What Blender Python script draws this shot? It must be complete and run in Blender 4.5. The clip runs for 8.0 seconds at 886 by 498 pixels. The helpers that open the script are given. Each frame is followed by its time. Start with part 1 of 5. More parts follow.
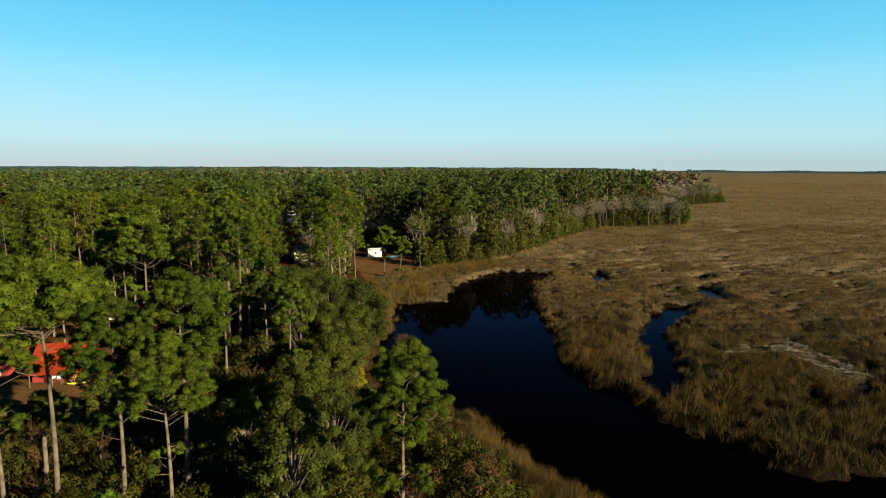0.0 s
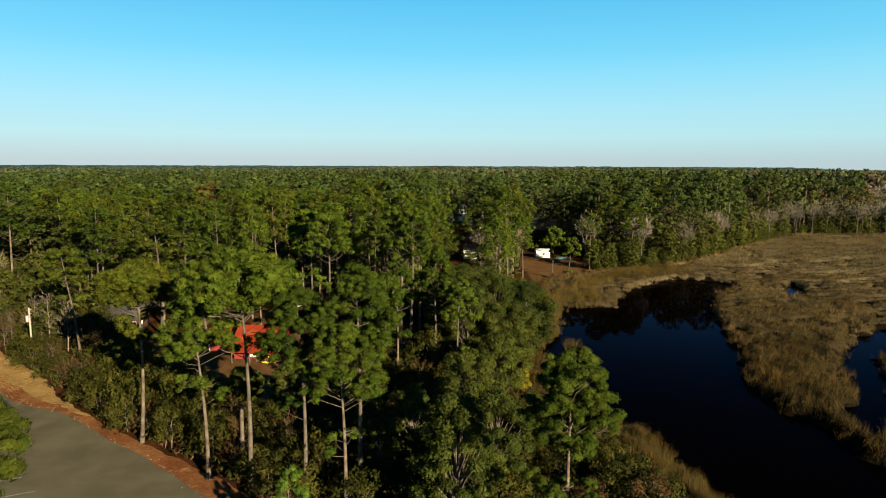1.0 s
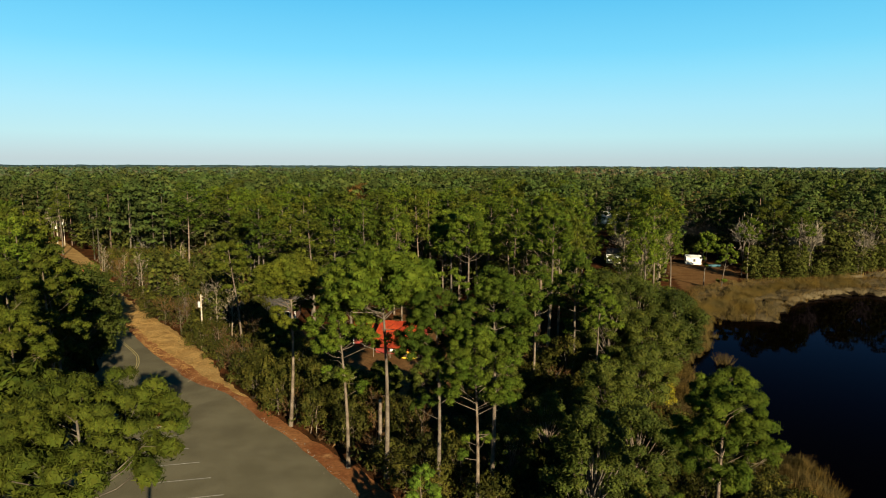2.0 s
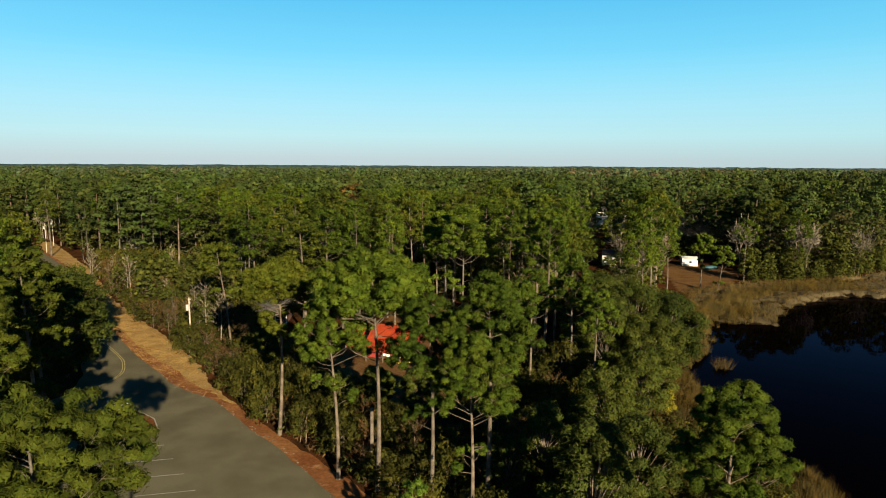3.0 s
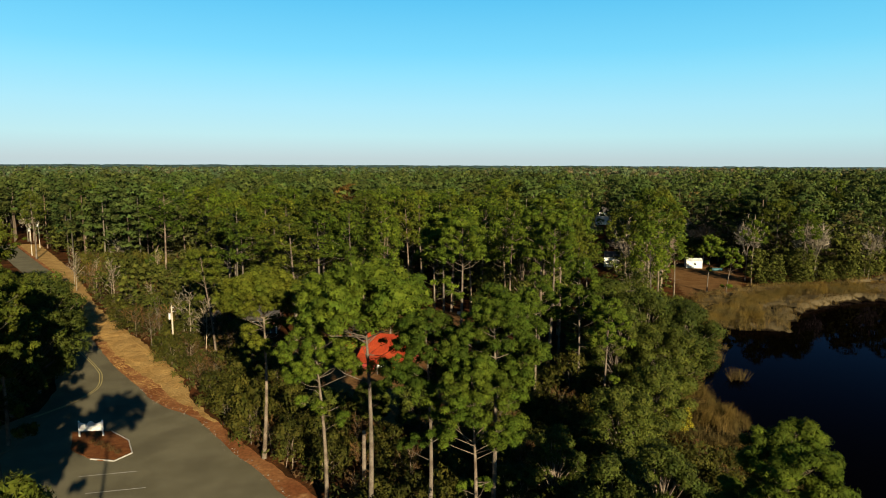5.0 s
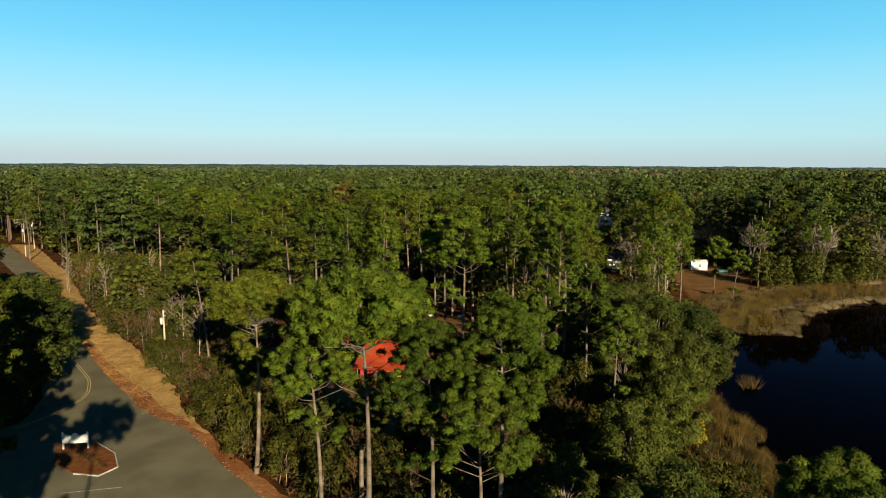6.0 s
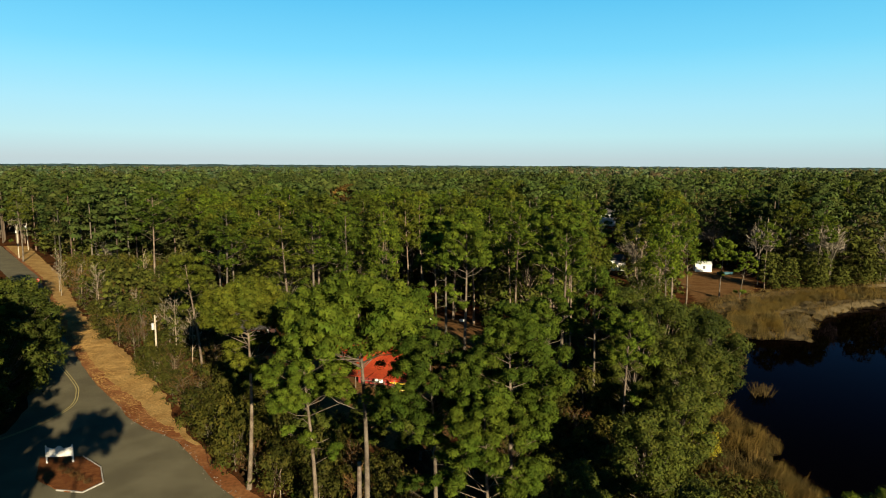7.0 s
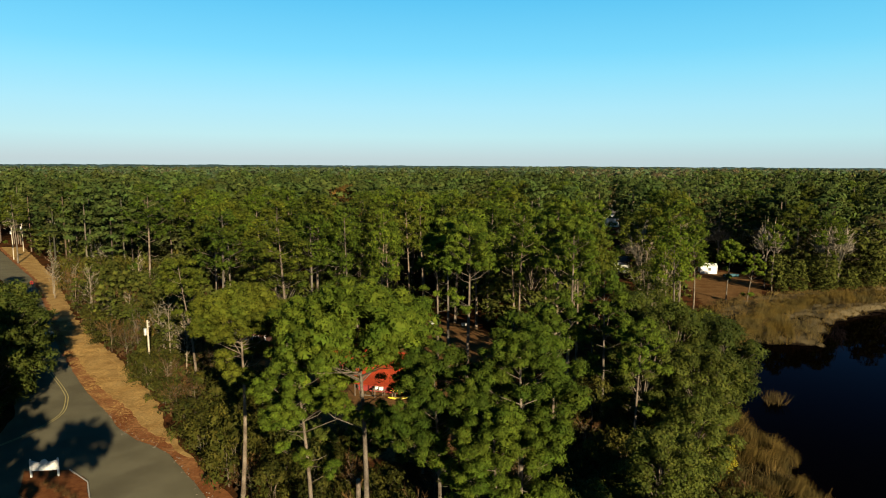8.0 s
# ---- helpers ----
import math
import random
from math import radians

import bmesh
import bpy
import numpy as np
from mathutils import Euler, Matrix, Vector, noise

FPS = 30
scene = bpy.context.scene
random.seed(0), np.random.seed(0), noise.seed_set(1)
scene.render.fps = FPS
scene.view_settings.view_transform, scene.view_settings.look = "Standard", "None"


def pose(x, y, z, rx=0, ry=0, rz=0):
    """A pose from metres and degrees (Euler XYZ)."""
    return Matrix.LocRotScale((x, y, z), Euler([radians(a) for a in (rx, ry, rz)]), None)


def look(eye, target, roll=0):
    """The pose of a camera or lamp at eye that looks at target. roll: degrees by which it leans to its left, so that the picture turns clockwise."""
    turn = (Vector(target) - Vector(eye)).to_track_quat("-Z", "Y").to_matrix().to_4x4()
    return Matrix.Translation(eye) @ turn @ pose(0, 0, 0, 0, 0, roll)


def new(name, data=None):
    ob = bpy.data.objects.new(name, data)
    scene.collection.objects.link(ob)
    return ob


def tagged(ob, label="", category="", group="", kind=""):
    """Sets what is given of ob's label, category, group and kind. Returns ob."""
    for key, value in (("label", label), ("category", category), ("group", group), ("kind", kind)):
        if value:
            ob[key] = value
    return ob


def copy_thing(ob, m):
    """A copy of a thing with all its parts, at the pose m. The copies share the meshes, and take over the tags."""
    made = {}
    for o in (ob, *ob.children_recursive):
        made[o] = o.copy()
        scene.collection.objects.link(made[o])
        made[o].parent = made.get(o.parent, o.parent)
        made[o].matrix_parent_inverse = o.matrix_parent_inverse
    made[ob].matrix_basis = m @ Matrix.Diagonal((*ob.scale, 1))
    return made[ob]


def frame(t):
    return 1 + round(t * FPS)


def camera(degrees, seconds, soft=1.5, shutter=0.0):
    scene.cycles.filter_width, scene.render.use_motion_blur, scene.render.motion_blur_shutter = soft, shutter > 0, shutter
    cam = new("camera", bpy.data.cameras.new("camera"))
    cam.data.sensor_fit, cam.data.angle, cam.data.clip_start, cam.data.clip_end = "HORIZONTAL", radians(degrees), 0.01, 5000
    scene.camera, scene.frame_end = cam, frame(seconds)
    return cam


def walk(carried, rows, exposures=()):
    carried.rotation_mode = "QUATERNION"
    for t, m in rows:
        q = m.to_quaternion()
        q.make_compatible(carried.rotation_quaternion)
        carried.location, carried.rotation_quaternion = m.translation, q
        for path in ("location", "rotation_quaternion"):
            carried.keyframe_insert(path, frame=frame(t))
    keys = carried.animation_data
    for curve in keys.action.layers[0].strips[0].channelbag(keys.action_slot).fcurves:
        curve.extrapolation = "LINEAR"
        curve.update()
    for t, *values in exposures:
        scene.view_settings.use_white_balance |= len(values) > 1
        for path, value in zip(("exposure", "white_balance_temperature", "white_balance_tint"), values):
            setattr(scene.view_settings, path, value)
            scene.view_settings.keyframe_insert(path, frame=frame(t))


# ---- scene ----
cam = camera(69.9, 8.0, soft=1.0)
PATH = [
    (0, (0.272, -0.241, 32.44), (1.16, 1.531, 32.18), 0.2),
    (0.5, (0.285, 0.214, 32.524), (1.001, 2.063, 32.262), 0.2),
    (1, (0.252, 0.625, 32.61), (0.646, 2.568, 32.346), 0.2),
    (1.5, (0.317, 0.945, 32.733), (0.384, 2.926, 32.469), 0.2),
    (2, (0.433, 1.584, 32.753), (0.39, 3.566, 32.488), 0.2),
    (3.5, (0.447, 5.372, 32.858), (0.43, 7.354, 32.593), 0.3),
    (4, (0.406, 6.849, 32.86), (0.39, 8.831, 32.594), 0.2),
    (4.5, (0.314, 8.427, 32.84), (0.298, 10.409, 32.574), 0.2),
    (6, (-0.072, 13.694, 32.807), (-0.087, 15.676, 32.54), 0.3),
    (6.5, (-0.235, 15.404, 32.773), (-0.25, 17.386, 32.507), 0.3),
    (7, (-0.425, 17.023, 32.76), (-0.437, 19.005, 32.494), 0.3),
    (7.5, (-0.579, 18.618, 32.726), (-0.591, 20.601, 32.46), 0.3),
    (8, (-0.781, 20.182, 32.706), (-0.793, 22.165, 32.441), 0.3),
]
walk(cam, [(t, look(eye, target, roll)) for t, eye, target, roll in PATH])

# ---------------------------------------------------------------- light
SUN_AZ, SUN_EL = radians(155.5), radians(17.2)
world = bpy.data.worlds.new("world")
scene.world = world
world.use_nodes = True
wn = world.node_tree
sky = wn.nodes.new("ShaderNodeTexSky")
sky.sky_type = 'NISHITA'
sky.sun_disc = False
sky.sun_elevation, sky.sun_rotation = SUN_EL, SUN_AZ
sky.air_density, sky.dust_density, sky.ozone_density = 1.0, 0.3, 3.0
split, join = wn.nodes.new("ShaderNodeSeparateColor"), wn.nodes.new("ShaderNodeCombineColor")
wn.links.new(sky.outputs[0], split.inputs[0])
for i, (gain, power) in enumerate(((0.118, 1.6), (0.116, 0.76), (0.155, 0.66))):     # clear, deep cyan winter sky
    scaled, curve, back = [wn.nodes.new("ShaderNodeMath") for _ in range(3)]
    scaled.operation, curve.operation, back.operation = 'MULTIPLY', 'POWER', 'MULTIPLY'
    scaled.inputs[1].default_value, curve.inputs[1].default_value, back.inputs[1].default_value = gain, power, 4.14
    wn.links.new(split.outputs[i], scaled.inputs[0])
    wn.links.new(scaled.outputs[0], curve.inputs[0])
    wn.links.new(curve.outputs[0], back.inputs[0])
    wn.links.new(back.outputs[0], join.inputs[i])
# the even paling of the clear sky towards the horizon, by height above it
place, height, ramp_node, level, both = [wn.nodes.new("ShaderNode" + k) for k in ("TexCoord", "SeparateXYZ", "ValToRGB", "VectorMath", "Mix")]
wn.links.new(place.outputs["Generated"], height.inputs[0])
wn.links.new(height.outputs["Z"], ramp_node.inputs[0])
SKY_TONES = [(0.007, (0.527, 0.650, 0.680)), (0.042, (0.527, 0.830, 0.860)), (0.085, (0.445, 0.830, 0.950)), (0.134, (0.305, 0.785, 0.990)),
             (0.165, (0.216, 0.720, 0.990)), (0.255, (0.100, 0.560, 0.910)), (0.42, (0.030, 0.26, 0.56)), (0.7, (0.008, 0.09, 0.26)), (1.0, (0.004, 0.05, 0.16))]
for i, (at, tone) in enumerate(SKY_TONES):
    e = ramp_node.color_ramp.elements[i] if i < 2 else ramp_node.color_ramp.elements.new(at)
    e.position, e.color = at, (*tone, 1)
level.operation = 'SCALE'
level.inputs["Scale"].default_value = 4.115
wn.links.new(ramp_node.outputs[0], level.inputs[0])
both.data_type = 'RGBA'
both.inputs[0].default_value = 0.85
wn.links.new(join.outputs[0], both.inputs[6])
wn.links.new(level.outputs[0], both.inputs[7])
wn.links.new(both.outputs[2], wn.nodes["Background"].inputs[0])
wn.nodes["Background"].inputs[1].default_value = 0.05
sun_dir = Vector((math.sin(SUN_AZ) * math.cos(SUN_EL), math.cos(SUN_AZ) * math.cos(SUN_EL), math.sin(SUN_EL)))
sun = new("sun", bpy.data.lights.new("sun", 'SUN'))
sun.data.energy, sun.data.angle, sun.data.color = 5.0, radians(0.5), (1.0, 0.82, 0.54)
sun.matrix_world = look(tuple(sun_dir * 100), (0, 0, 0))
scene.view_settings.exposure = 2.28


# ---------------------------------------------------------------- materials
def material(name, dark, light, scale=3.0, rough=0.9, fine=0.0, bump=0.0, per_object=0.0, attribute="", translucent=0.0, metal=0.0, spec=0.3, patch=None):
    """Two noises (patches and grain) between two colours; per_object: spread of brightness from thing to thing;
    attribute: a colour attribute multiplied in; translucent: share of light let through a leaf."""
    m = bpy.data.materials.new(name)
    m.use_nodes = True
    nt = m.node_tree
    bsdf = nt.nodes["Principled BSDF"]
    geo = nt.nodes.new("ShaderNodeNewGeometry")
    def noise_of(s, detail):
        n = nt.nodes.new("ShaderNodeTexNoise")
        n.inputs["Scale"].default_value, n.inputs["Detail"].default_value = s, detail
        nt.links.new(geo.outputs["Position"], n.inputs["Vector"])
        return n.outputs["Fac"]
    def mix(kind, fac, a, b):
        n = nt.nodes.new("ShaderNodeMix")
        n.data_type, n.blend_type = 'RGBA', kind
        for sock, value in ((n.inputs[0], fac), (n.inputs[6], a), (n.inputs[7], b)):
            if isinstance(value, bpy.types.NodeSocket):
                nt.links.new(value, sock)
            elif isinstance(value, tuple):
                sock.default_value = (*value, 1)
            else:
                sock.default_value = value
        return n.outputs[2]
    def ramp(value, low, high):
        n = nt.nodes.new("ShaderNodeMapRange")
        n.inputs[1].default_value, n.inputs[2].default_value = low, high
        nt.links.new(value, n.inputs[0])
        return n.outputs[0]
    big = noise_of(scale, 3)
    colour = mix('MIX', ramp(big, 0.35, 0.65), dark, light)
    if patch:
        colour = mix('MIX', ramp(noise_of(patch[1], 6), patch[2], patch[2] + 0.2), colour, patch[0])
    if fine:
        g = ramp(noise_of(fine, 2), 0.3, 0.7)
        colour = mix('MULTIPLY', 0.55, colour, mix('MIX', g, (0.45, 0.45, 0.45), (1.3, 1.3, 1.3)))
    if per_object:
        info = nt.nodes.new("ShaderNodeObjectInfo")
        lo, hi = 1 - per_object, 1 + per_object
        colour = mix('MULTIPLY', 1.0, colour, mix('MIX', info.outputs["Random"], (lo, lo, lo), (hi * 1.12, hi, hi * 0.9)))
    if attribute:
        a = nt.nodes.new("ShaderNodeAttribute")
        a.attribute_name = attribute
        colour = mix('MULTIPLY', 1.0, colour, a.outputs["Color"])
    nt.links.new(colour, bsdf.inputs["Base Color"])
    bsdf.inputs["Roughness"].default_value = rough
    bsdf.inputs["Metallic"].default_value = metal
    bsdf.inputs["Specular IOR Level"].default_value = spec
    if bump:
        b = nt.nodes.new("ShaderNodeBump")
        b.inputs["Strength"].default_value, b.inputs["Distance"].default_value = 0.6, bump
        nt.links.new(noise_of(fine or scale * 6, 3), b.inputs["Height"])
        nt.links.new(b.outputs[0], bsdf.inputs["Normal"])
    if translucent:
        t = nt.nodes.new("ShaderNodeBsdfTranslucent")
        nt.links.new(colour, t.inputs["Color"])
        s = nt.nodes.new("ShaderNodeMixShader")
        s.inputs[0].default_value = translucent
        nt.links.new(bsdf.outputs[0], s.inputs[1])
        nt.links.new(t.outputs[0], s.inputs[2])
        nt.links.new(s.outputs[0], nt.nodes["Material Output"].inputs["Surface"])
    return m


NEEDLE = material("pine_needles", (0.0142, 0.0268, 0.0024), (0.0262, 0.0398, 0.0036), 0.5, 0.8, per_object=0.32, attribute="tint", translucent=0.09, spec=0.04)
OLIVE_NEEDLE = material("olive_pine_needles", (0.0145, 0.0220, 0.0023), (0.0250, 0.0320, 0.0032), 0.5, 0.8, per_object=0.2, attribute="tint", translucent=0.09, spec=0.04)
LEAF = material("oak_leaves", (0.0128, 0.0200, 0.0030), (0.0240, 0.0315, 0.0048), 0.6, 0.7, per_object=0.22, attribute="tint", translucent=0.1, spec=0.04)
SHRUB_LEAF = material("shrub_leaves", (0.0105, 0.0138, 0.0020), (0.0230, 0.0238, 0.0037), 0.5, 0.75, per_object=0.35, attribute="tint", translucent=0.1, spec=0.04)
YOUNG = material("young_pine_needles", (0.022, 0.042, 0.004), (0.036, 0.06, 0.006), 0.8, 0.7, per_object=0.1, attribute="tint", translucent=0.1, spec=0.04)
BROWN_LEAF = material("dry_leaves", (0.0300, 0.0175, 0.0070), (0.0480, 0.0300, 0.0115), 0.8, 0.9, per_object=0.3, attribute="tint", translucent=0.1, spec=0.04)
RUST_LEAF = material("rusty_leaves", (0.0340, 0.0215, 0.0055), (0.0560, 0.0350, 0.0085), 0.8, 0.9, per_object=0.1, attribute="tint", translucent=0.1, spec=0.04)
LIME = material("yellow_leaves", (0.0469, 0.0502, 0.0040), (0.0770, 0.0737, 0.0067), 0.8, 0.8, per_object=0.15, attribute="tint", translucent=0.2, spec=0.04)
BARK = material("pine_bark", (0.0360, 0.0308, 0.0248), (0.0730, 0.0655, 0.0540), 1.2, 0.95, fine=9, bump=0.05, per_object=0.2, spec=0.03)
PALE_BARK = material("pale_grey_bark", (0.0720, 0.0650, 0.0520), (0.1150, 0.1050, 0.0850), 1.5, 0.95, fine=10, bump=0.03, per_object=0.25, spec=0.03)
GREY_BARK = material("grey_bark", (0.0420, 0.0355, 0.0290), (0.0780, 0.0690, 0.0580), 1.5, 0.95, fine=10, bump=0.03, per_object=0.2, spec=0.03)
FAR_LEAF = material("far_leaves", (0.1442, 0.1442, 0.1442), (0.1952, 0.1952, 0.1952), 0.08, 0.9, attribute="tint", translucent=0.1, spec=0.04)
GRASS = material("marsh_grass", (0.0222, 0.0162, 0.0056), (0.0340, 0.0246, 0.0090), 0.05, 0.9, attribute="tint", translucent=0.1, spec=0.04)
ASPHALT = material("worn_asphalt", (0.0530, 0.0490, 0.0310), (0.0690, 0.0640, 0.0415), 0.22, 0.9, fine=16, spec=0.03, patch=((0.0465, 0.0425, 0.0275), 0.16, 0.52))
TAN = material("dry_grass_verge", (0.118, 0.0690, 0.0225), (0.172, 0.1140, 0.0420), 0.35, 0.95, fine=3, bump=0.04, spec=0.03)
DIRT = material("red_dirt", (0.0791, 0.0288, 0.0104), (0.1169, 0.0536, 0.0206), 0.18, 0.95, fine=2.2, bump=0.04, spec=0.03, patch=((0.17, 0.095, 0.04), 0.6, 0.6))
MULCH = material("pine_straw_mulch", (0.0537, 0.0188, 0.0064), (0.0783, 0.0311, 0.0105), 1.5, 0.95, fine=8, bump=0.05, spec=0.03)
YELLOW = material("yellow_road_paint", (0.1266, 0.1024, 0.0301), (0.1657, 0.1386, 0.0513), 1.0, 0.8, fine=5)
WHITE_LINE = material("worn_white_paint", (0.1266, 0.1235, 0.1115), (0.1808, 0.1748, 0.1597), 1.0, 0.8, fine=5)
WHITE = material("white_paint", (0.3047, 0.3134, 0.3047), (0.3569, 0.3612, 0.3482), 0.8, 0.6, fine=6)
GREYPANEL = material("grey_lettering", (0.2812, 0.3014, 0.2946), (0.3348, 0.3482, 0.3348), 2, 0.7)
RED_ROOF = material("red_metal_roof", (0.112, 0.0125, 0.0036), (0.150, 0.0210, 0.0056), 0.5, 0.75, fine=4, spec=0.1, patch=((0.14, 0.033, 0.011), 0.7, 0.62))
RED_WALL = material("red_painted_boards", (0.0900, 0.0070, 0.0054), (0.1238, 0.0113, 0.0075), 0.8, 0.8, fine=5)
BRICK = material("red_brick", (0.0337, 0.0101, 0.0059), (0.0506, 0.0169, 0.0092), 1.2, 0.9, fine=6, bump=0.02)
SHINGLE = material("dark_shingles", (0.0141, 0.0133, 0.0128), (0.0281, 0.0261, 0.0241), 0.8, 0.95, fine=5, bump=0.02)
GLASS = material("dark_window_glass", (0.0134, 0.0167, 0.0201), (0.0268, 0.0301, 0.0335), 1.0, 0.12, spec=0.6)
WOOD = material("grey_wood", (0.0531, 0.0409, 0.0289), (0.0964, 0.0796, 0.0603), 1.2, 0.9, fine=8, bump=0.02)
POLE = material("pale_pole_wood", (0.1425, 0.1238, 0.0937), (0.2063, 0.1837, 0.1462), 0.8, 0.9, fine=6, bump=0.02)
GREY_METAL = material("grey_metal", (0.2210, 0.2277, 0.2343), (0.3014, 0.3080, 0.3148), 1.5, 0.5, metal=0.6)
WIRE = material("black_wire", (0.0201, 0.0201, 0.0201), (0.0335, 0.0335, 0.0335), 1.0, 0.7)
KAYAK_RED = material("red_hull", (0.2699, 0.0218, 0.0087), (0.3134, 0.0348, 0.0131), 1.0, 0.35, spec=0.5)
KAYAK_YELLOW = material("yellow_hull", (0.3395, 0.2176, 0.0131), (0.3700, 0.2612, 0.0218), 1.0, 0.35, spec=0.5)
TEAL = material("teal_cover", (0.0040, 0.0281, 0.0402), (0.0080, 0.0402, 0.0523), 0.8, 0.7)
CAR_PAINT = material("silver_car_paint", (0.1406, 0.1507, 0.1607), (0.1607, 0.1708, 0.1808), 1.0, 0.3, spec=0.6)
TYRE = material("black_rubber", (0.0101, 0.0101, 0.0101), (0.0167, 0.0167, 0.0167), 2.0, 0.9)
STOP_RED = material("red_sign", (0.3683, 0.0201, 0.0134), (0.4018, 0.0335, 0.0201), 1.0, 0.5)
WRACK = material("pale_dead_reeds", (0.0972, 0.0813, 0.0580), (0.1389, 0.1205, 0.0925), 1.2, 0.95, fine=5)


def ground_material():
    m = bpy.data.materials.new("ground_soil")
    m.use_nodes = True
    nt = m.node_tree
    bsdf = nt.nodes["Principled BSDF"]
    geo = nt.nodes.new("ShaderNodeNewGeometry")
    def noise_of(s, d=4):
        n = nt.nodes.new("ShaderNodeTexNoise")
        n.inputs["Scale"].default_value, n.inputs["Detail"].default_value = s, d
        nt.links.new(geo.outputs["Position"], n.inputs["Vector"])
        return n.outputs["Fac"]
    def ramp(value, a, b):
        n = nt.nodes.new("ShaderNodeMapRange")
        n.inputs[1].default_value, n.inputs[2].default_value = a, b
        nt.links.new(value, n.inputs[0])
        return n.outputs[0]
    def mix(fac, a, b):
        n = nt.nodes.new("ShaderNodeMix")
        n.data_type = 'RGBA'
        for sock, value in ((n.inputs[0], fac), (n.inputs[6], a), (n.inputs[7], b)):
            if isinstance(value, tuple):
                sock.default_value = (*value, 1)
            else:
                nt.links.new(value, sock)
        return n.outputs[2]
    def zone(name):
        a = nt.nodes.new("ShaderNodeAttribute")
        a.attribute_name = name
        add = nt.nodes.new("ShaderNodeMath")
        add.operation = 'ADD'
        sub = nt.nodes.new("ShaderNodeMath")
        sub.operation = 'MULTIPLY_ADD'
        nt.links.new(noise_of(0.7), sub.inputs[0])
        sub.inputs[1].default_value, sub.inputs[2].default_value = 0.8, -0.4
        nt.links.new(a.outputs["Fac"], add.inputs[0])
        nt.links.new(sub.outputs[0], add.inputs[1])
        return ramp(add.outputs[0], 0.4, 0.6)
    straw = mix(ramp(noise_of(0.25), 0.35, 0.65), (0.0150, 0.0078, 0.0034), (0.0520, 0.0195, 0.0075))
    straw = mix(ramp(noise_of(3.0), 0.4, 0.7), straw, (0.0130, 0.0078, 0.0040))
    sand = mix(ramp(noise_of(0.35), 0.35, 0.65), (0.0600, 0.0310, 0.0125), (0.0850, 0.0480, 0.0200))
    sand = mix(ramp(noise_of(2.5), 0.45, 0.75), sand, (0.0256, 0.0167, 0.0079))
    marsh = mix(ramp(noise_of(0.012, 6), 0.35, 0.65), (0.0600, 0.0480, 0.0255), (0.0860, 0.0700, 0.0410))
    marsh = mix(ramp(noise_of(0.09, 5), 0.5, 0.75), marsh, (0.0288, 0.0228, 0.0114))
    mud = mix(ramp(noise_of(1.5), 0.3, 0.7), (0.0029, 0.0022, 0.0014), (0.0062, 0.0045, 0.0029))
    # near ground almost black: the shade among the blades put into its colour
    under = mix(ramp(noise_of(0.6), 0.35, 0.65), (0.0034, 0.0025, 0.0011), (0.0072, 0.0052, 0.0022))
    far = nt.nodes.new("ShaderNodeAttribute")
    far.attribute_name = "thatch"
    # mixed by distance: dark ground near, grass colour farther off
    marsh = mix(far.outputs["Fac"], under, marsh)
    colour = mix(zone("lawn"), straw, sand)
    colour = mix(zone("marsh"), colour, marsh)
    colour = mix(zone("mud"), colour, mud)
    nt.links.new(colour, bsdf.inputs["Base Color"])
    bsdf.inputs["Roughness"].default_value = 0.95
    bsdf.inputs["Specular IOR Level"].default_value = 0.0
    b = nt.nodes.new("ShaderNodeBump")
    b.inputs["Strength"].default_value, b.inputs["Distance"].default_value = 0.7, 0.12
    nt.links.new(noise_of(2.0, 5), b.inputs["Height"])
    nt.links.new(b.outputs[0], bsdf.inputs["Normal"])
    return m


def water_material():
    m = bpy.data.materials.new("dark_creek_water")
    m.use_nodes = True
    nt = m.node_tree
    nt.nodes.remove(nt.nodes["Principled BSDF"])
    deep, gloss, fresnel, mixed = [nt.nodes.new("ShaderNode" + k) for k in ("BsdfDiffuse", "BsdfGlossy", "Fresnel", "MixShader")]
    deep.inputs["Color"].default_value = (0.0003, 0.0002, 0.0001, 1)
    # gloss colour dims the mirrored sky and tints it navy
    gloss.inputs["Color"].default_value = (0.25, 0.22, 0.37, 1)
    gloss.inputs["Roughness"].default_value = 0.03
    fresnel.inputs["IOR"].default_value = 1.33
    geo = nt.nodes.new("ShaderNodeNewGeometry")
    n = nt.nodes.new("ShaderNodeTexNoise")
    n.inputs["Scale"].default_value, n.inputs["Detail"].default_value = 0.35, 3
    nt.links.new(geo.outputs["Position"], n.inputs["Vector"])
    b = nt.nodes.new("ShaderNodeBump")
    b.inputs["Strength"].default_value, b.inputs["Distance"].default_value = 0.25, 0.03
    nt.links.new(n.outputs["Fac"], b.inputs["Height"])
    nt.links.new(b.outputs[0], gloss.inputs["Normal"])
    # Fresnel cubed and scaled, so the reflection dies away faster at steep views
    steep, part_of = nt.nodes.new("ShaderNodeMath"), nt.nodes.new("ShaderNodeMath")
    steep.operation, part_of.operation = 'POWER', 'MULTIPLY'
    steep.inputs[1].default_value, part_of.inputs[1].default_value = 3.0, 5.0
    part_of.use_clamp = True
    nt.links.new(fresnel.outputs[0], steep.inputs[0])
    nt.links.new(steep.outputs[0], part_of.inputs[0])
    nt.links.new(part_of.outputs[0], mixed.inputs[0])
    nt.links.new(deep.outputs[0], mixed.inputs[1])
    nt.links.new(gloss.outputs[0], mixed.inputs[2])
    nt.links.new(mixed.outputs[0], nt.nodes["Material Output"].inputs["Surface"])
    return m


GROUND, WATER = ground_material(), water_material()

